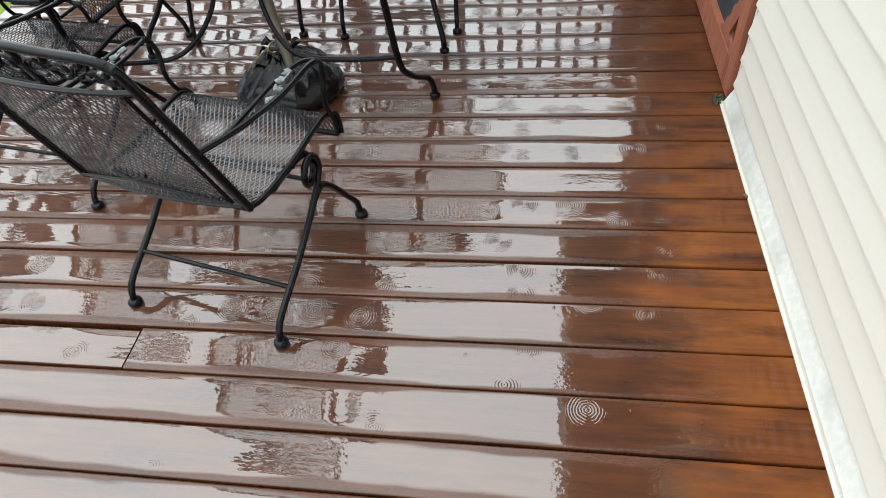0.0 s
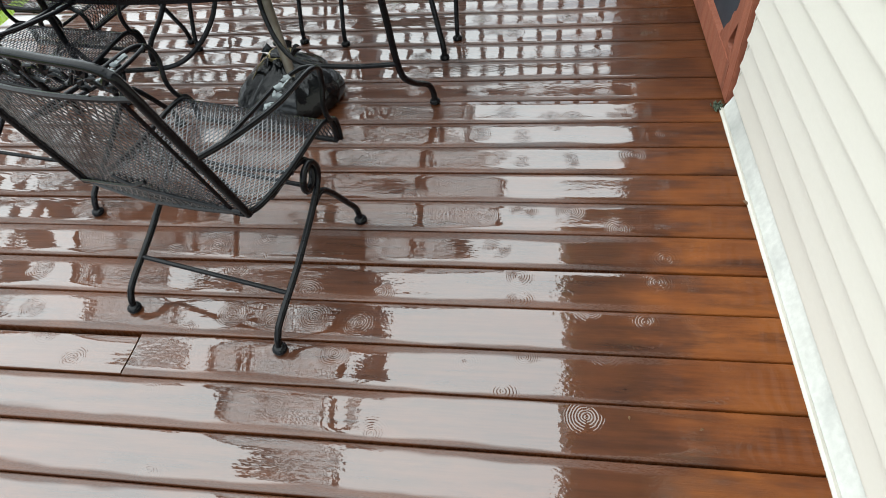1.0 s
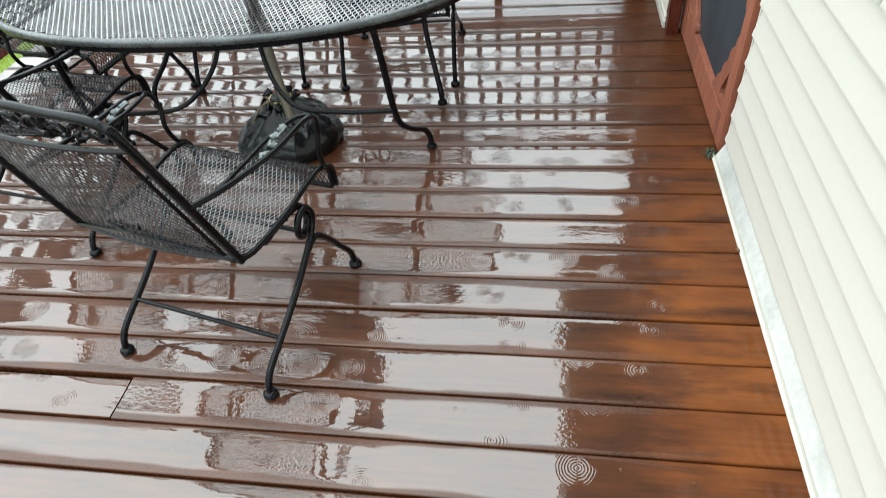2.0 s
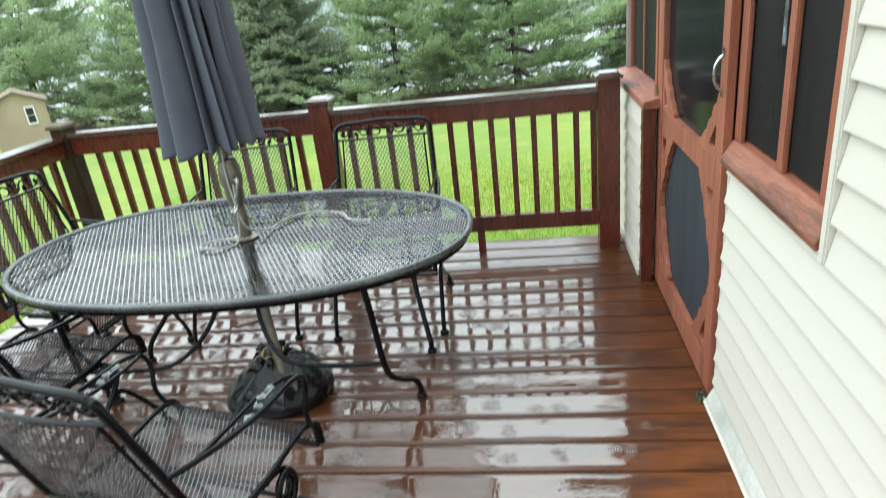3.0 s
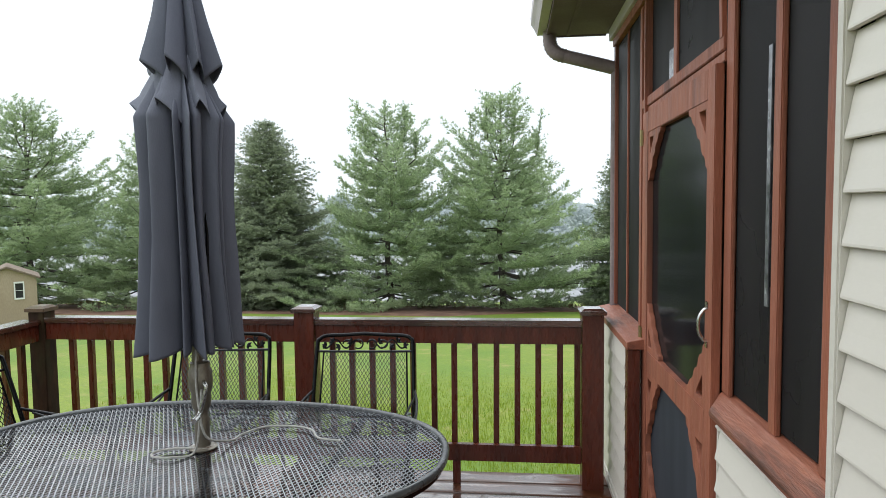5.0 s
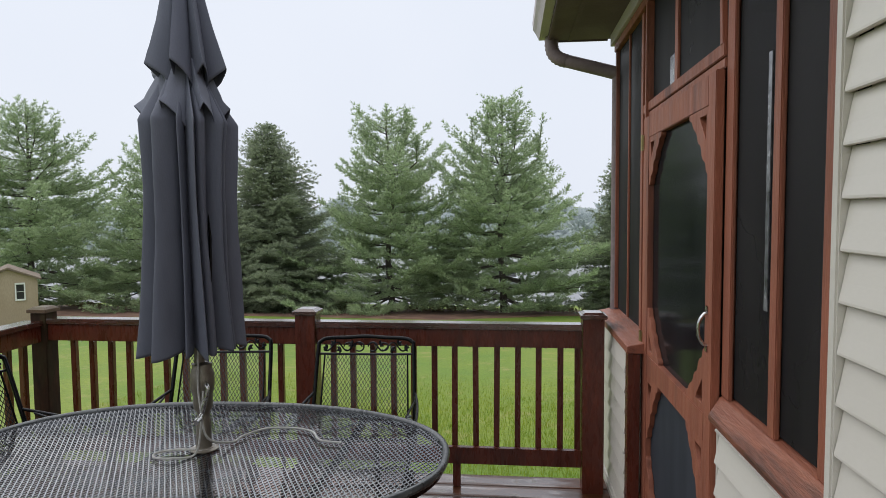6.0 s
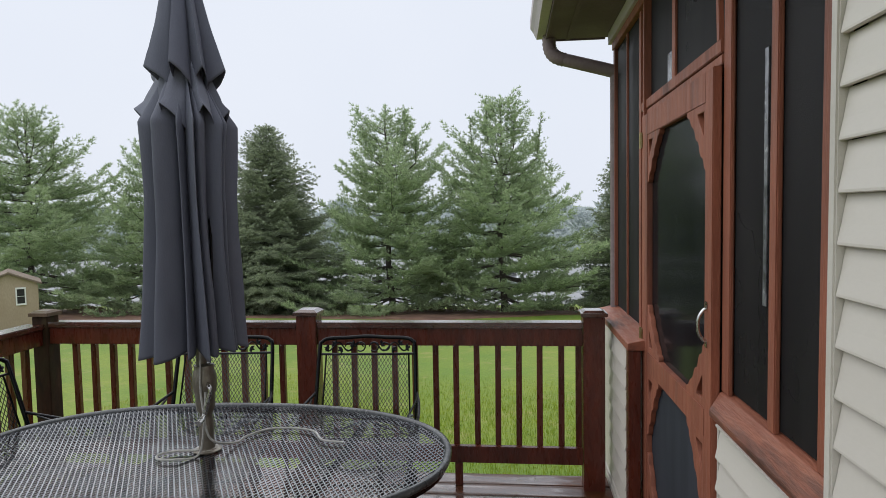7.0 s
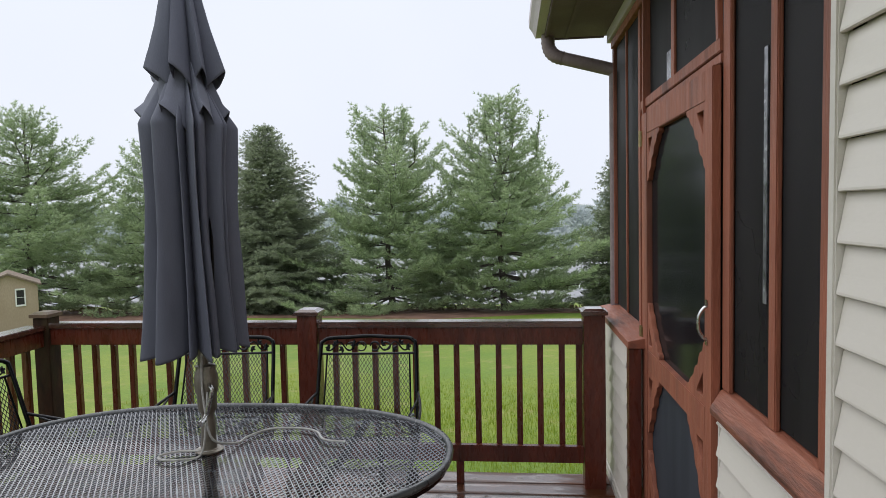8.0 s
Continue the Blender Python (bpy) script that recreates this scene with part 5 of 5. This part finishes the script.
rs = random.Random(6)
leaf_mass("ground_cover", "low brown and green planting along the mulch bed", "shrubs",
          [(-30 + i * 0.95, 29.6 + rs.uniform(-0.8, 1.0), 0.6, 0.5, rs.uniform(0.12, 0.35), None) for i in range(44)], 130, 0.12, M_SHRUB, 2)
far_boxes = []
for i in range(46):
    yy = rs.uniform(102, 150)
    far_boxes.append((rs.uniform(-150, 70), yy, rs.uniform(5, 10), 5, rs.uniform(5, 10), ground_height(yy) - 1))
leaf_mass("far_woods", "grey-green woods beyond the parking lot, mist put into their colour", "woods", far_boxes, 900, 0.9, M_FARLEAF, 9)
ridge = []
for i in range(60):
    yy = rs.uniform(230, 330)
    ridge.append((-330 + i * 9.5 + rs.uniform(-4, 4), yy, 14, 9, rs.uniform(8, 15), ground_height(yy) - 2))
leaf_mass("far_ridge_woods", "wooded ridge far away, haze put into its colour", "woods", ridge, 700, 2.6, M_FARLEAF, 12)


# ---- garden shed ----
def build_shed():
    gz = ground_height(17.5) - 0.08
    s = thing("garden_shed", (-17.45, 17.54, gz), 40, "tan panel garden shed with a shallow brown roof", "shed")
    W, D, H, E = 1.58, 1.70, 2.17, 1.83
    face = -D / 2
    part("wall", prism([(-W / 2, 0), (W / 2, 0), (W / 2, E), (0, H), (-W / 2, E)], "y", -D / 2, D / 2, 0.01), M_SHED, s)
    for sx in (-1, 1):
        part("roof", prism([(0, H + 0.015), (sx * (W / 2 + 0.13), E - 0.055), (sx * (W / 2 + 0.13), E + 0.005), (0, H + 0.075)], "y", -D / 2 - 0.11, D / 2 + 0.11), M_SHEDROOF, s)
    for sx in (-1, 1):
        part("corner_trim", box((sx * W / 2 - 0.035, face - 0.015, 0), (sx * W / 2 + 0.02, face + 0.01, E - 0.06), 0.004), M_SHED, s, "tan corner trim")
    w = part("window", box((0.19, face - 0.012, 1.15), (0.45, face + 0.01, 1.69), 0.003), M_TYRE, s, "small dark window in a white frame")
    part("glass", box((0.215, face - 0.018, 1.18), (0.425, face - 0.013, 1.66)), M_TYRE, w)
    for lo, hi in (((0.175, 1.125), (0.465, 1.18)), ((0.175, 1.66), (0.465, 1.715)), ((0.175, 1.182), (0.215, 1.658)), ((0.425, 1.182), (0.465, 1.658))):
        part("window_frame", box((lo[0], face - 0.035, lo[1]), (hi[0], face - 0.014, hi[1]), 0.003), M_WHITE, w)
    part("window_bar", box((0.2155, face - 0.028, 1.415), (0.4245, face - 0.019, 1.427)), M_WHITE, w)


build_shed()


# ---- parked cars beyond the trees ----
def build_car(body_mat, x, y, turn, label):
    c = thing("parked_car", (x, y, ground_height(y) + 0.42), turn, label, "car", "parked cars")
    side = [(-2.15, 0.35), (-2.2, 0.62), (-2.05, 0.82), (-1.55, 0.92), (-0.95, 1.38), (0.55, 1.42), (1.15, 1.0), (1.95, 0.86), (2.2, 0.66), (2.2, 0.36), (1.75, 0.3), (-1.7, 0.3)]
    part("body", prism(side, "y", -0.86, 0.86, 0.05), body_mat, c)
    glass = [(-1.38, 0.95), (-0.88, 1.32), (0.5, 1.36), (0.98, 1.0)]
    for sy in (-1, 1):
        lo, hi = sorted((sy * 0.855, sy * 0.872))
        part("side_window", prism(glass, "y", lo, hi), M_GLASS, c)
    part("windscreen", prism([(0.60, 1.41), (1.12, 1.02), (1.15, 1.035), (0.63, 1.43)], "y", -0.72, 0.72), M_GLASS, c)
    part("rear_window", prism([(-1.00, 1.37), (-1.50, 0.95), (-1.53, 0.965), (-1.02, 1.39)], "y", -0.72, 0.72), M_GLASS, c)
    for wx in (-1.35, 1.4):
        for sy in (-1, 1):
            bm = tube(bmesh.new(), [(wx, sy * 0.70, 0.32), (wx, sy * 0.90, 0.32)], 0.32, 18)
            wh = part("wheel", bm, M_TYRE, c)
            part("rim", tube(bmesh.new(), [(wx, sy * 0.89, 0.32), (wx, sy * 0.912, 0.32)], 0.19, 14), M_CHROME, wh)
    for sy in (-0.6, 0.6):
        part("headlight", box((2.13, sy - 0.16, 0.64), (2.215, sy + 0.16, 0.76), 0.02), M_WHITE, c)


M_CARWHITE = material("white_car_paint", (0.6, 0.62, 0.65), (0.7, 0.72, 0.75), 0.5, (1, 1, 1), (0.08, 0.15), relief=0)
M_CARGREY = material("dark_grey_car_paint", (0.04, 0.042, 0.048), (0.06, 0.062, 0.068), 0.5, (1, 1, 1), (0.08, 0.15), relief=0)
M_CARTEAL = material("pale_teal_car_paint", (0.17, 0.32, 0.33), (0.22, 0.38, 0.4), 0.5, (1, 1, 1), (0.08, 0.15), relief=0)
for mat, x, y, turn, label in ((M_CARTEAL, -26.0, 42.5, 12, "pale teal parked car"), (M_CARGREY, -31.5, 43.0, 10, "dark grey parked car"), (M_CARWHITE, -38.0, 56.0, 75, "white parked car on wet asphalt"),
                               (M_CARGREY, -34.6, 56.5, 78, "dark grey parked car"), (M_CARWHITE, -41.5, 57.0, 74, "white parked car on wet asphalt"), (M_CARWHITE, -11.0, 50.0, 80, "white parked car on wet asphalt"),
                               (M_CARWHITE, -4.6, 51.5, 85, "white parked car on wet asphalt"), (M_CARWHITE, -0.9, 55.0, 95, "white parked car on wet asphalt"), (M_CARGREY, -8.0, 50.5, 82, "dark grey parked car"), (M_CARWHITE, 6.5, 46.0, 20, "white parked car on wet asphalt")):
    build_car(mat, x, y, turn, label)


# ---- small things ----
def grass_blades():
    """Blades standing in the lawn nearest to the deck."""
    rnd = np.random.default_rng(5)
    n = 52000
    xs = rnd.uniform(-6.5, 0.6, n)
    ys = 1.95 + 7.5 * rnd.random(n) ** 1.5
    hs = rnd.uniform(0.03, 0.085, n)
    an = rnd.uniform(0, 6.283, n)
    lean = rnd.uniform(0.1, 0.9, n) * hs
    gz = np.interp(ys, [2, 31], [-0.74, -3.61])
    w = 0.0035
    v = np.empty((n, 3, 3))
    v[:, 0] = np.stack([xs - w * np.sin(an), ys + w * np.cos(an), gz - 0.01], 1)
    v[:, 1] = np.stack([xs + w * np.sin(an), ys - w * np.cos(an), gz - 0.01], 1)
    v[:, 2] = np.stack([xs + lean * np.cos(an), ys + lean * np.sin(an), gz + hs], 1)
    me = raw_mesh("grass", v.reshape(-1, 3).tolist(), np.arange(3 * n).reshape(-1, 3).tolist())
    ob = part("grass", me, M_BLADE)
    tagged(ob, "short bright green grass blades beyond the railing", "grass", kind="stuff")


M_BLADE = leaf_material("grass_blade", (0.125, 0.24, 0.010), (0.30, 0.36, 0.030))
grass_blades()


def moss_clump():
    bm = bmesh.new()
    rnd = random.Random(3)
    for _ in range(46):
        a, q = rnd.uniform(0, 6.28), rnd.random() ** 0.5 * 0.02
        p = Vector((q * math.cos(a), 1.4 * q * math.sin(a), 0.001))
        d = Vector((rnd.uniform(-0.6, 0.6), rnd.uniform(-0.6, 0.6), 1)).normalized()
        tube(bm, [p, p + d * 0.008, p + d * rnd.uniform(0.012, 0.022)], [0.002, 0.003, 0.0006], 5)
    ob = part("moss_clump", bm, M_MOSSGREEN)
    ob.location = (-0.010, 0.03, 0)
    tagged(ob, "small grey-green moss clump at the foot of the wall", "moss")


M_MOSSGREEN = material("grey_green_moss", (0.05, 0.075, 0.045), (0.13, 0.16, 0.11), 60.0, (1, 1, 1), (0.8, 0.95))
moss_clump()


def dry_leaf(x, y, turn, size):
    bm = bmesh.new()
    mid = [bm.verts.new((0, v * size, 0.003 + 0.003 * math.cos(v * 2))) for v in (-1.0, -0.5, 0, 0.5, 1.0)]
    for sgn in (-1, 1):
        rim = [bm.verts.new((sgn * u * size, v * size, 0.006 + 0.004 * abs(u))) for u, v in ((0.32, -0.5), (0.42, 0.0), (0.3, 0.5))]
        chain = [mid[0]] + rim + [mid[4]]
        for i in range(4):
            vs = [chain[i], chain[i + 1], mid[i + 1], mid[i]]
            vs = list(dict.fromkeys(vs))
            bm.faces.new(vs if sgn > 0 else vs[::-1])
    ob = part("dry_leaf", bm, M_DRYLEAF)
    ob.matrix_basis = pose(x, y, 0.001, 0, 0, turn)
    ob.modifiers.new("body", "SOLIDIFY").thickness = 0.0008
    tagged(ob, "small curled brown leaf on the wet boards", "leaf", "fallen leaves")


M_DRYLEAF = material("dry_brown_leaf", (0.10, 0.05, 0.022), (0.22, 0.12, 0.055), 30.0, (1, 1, 1), (0.4, 0.7))
for x, y, turn, size in ((-0.008, -0.50, 20, 0.014), (-2.80, -0.52, 70, 0.02), (-0.26, -1.31, 110, 0.006), (-0.43, -1.29, 10, 0.006)):
    dry_leaf(x, y, turn, size)


def rain_drops():
    """Drops hanging under the top rails."""
    me = mesh_of(lathe(bmesh.new(), [(0.0004, -0.0065), (0.0022, -0.0045), (0.0028, -0.0025), (0.0018, 0.0), (0.0008, 0.0012)], (0, 0, 0), 8), "rain_drop")
    smooth(me)
    me.materials.append(M_DROP)
    rnd = random.Random(12)
    x = -3.36
    while x < -0.23:
        if not -1.87 < x < -1.73:
            ob = new("rain_drop", me)
            ob.location = (x, RAIL_Y - 0.036, 0.8195)
            tagged(ob, "raindrop hanging under the rail", "raindrop", "hanging raindrops")
        x += rnd.uniform(0.025, 0.11)


M_DROP = glass_material()
M_DROP.name = "rain_water"
M_DROP.node_tree.nodes["Principled BSDF"].inputs["Base Color"].default_value = (0.5, 0.5, 0.5, 1)
M_DROP.node_tree.nodes["Principled BSDF"].inputs["Alpha"].default_value = 0.6
rain_drops()
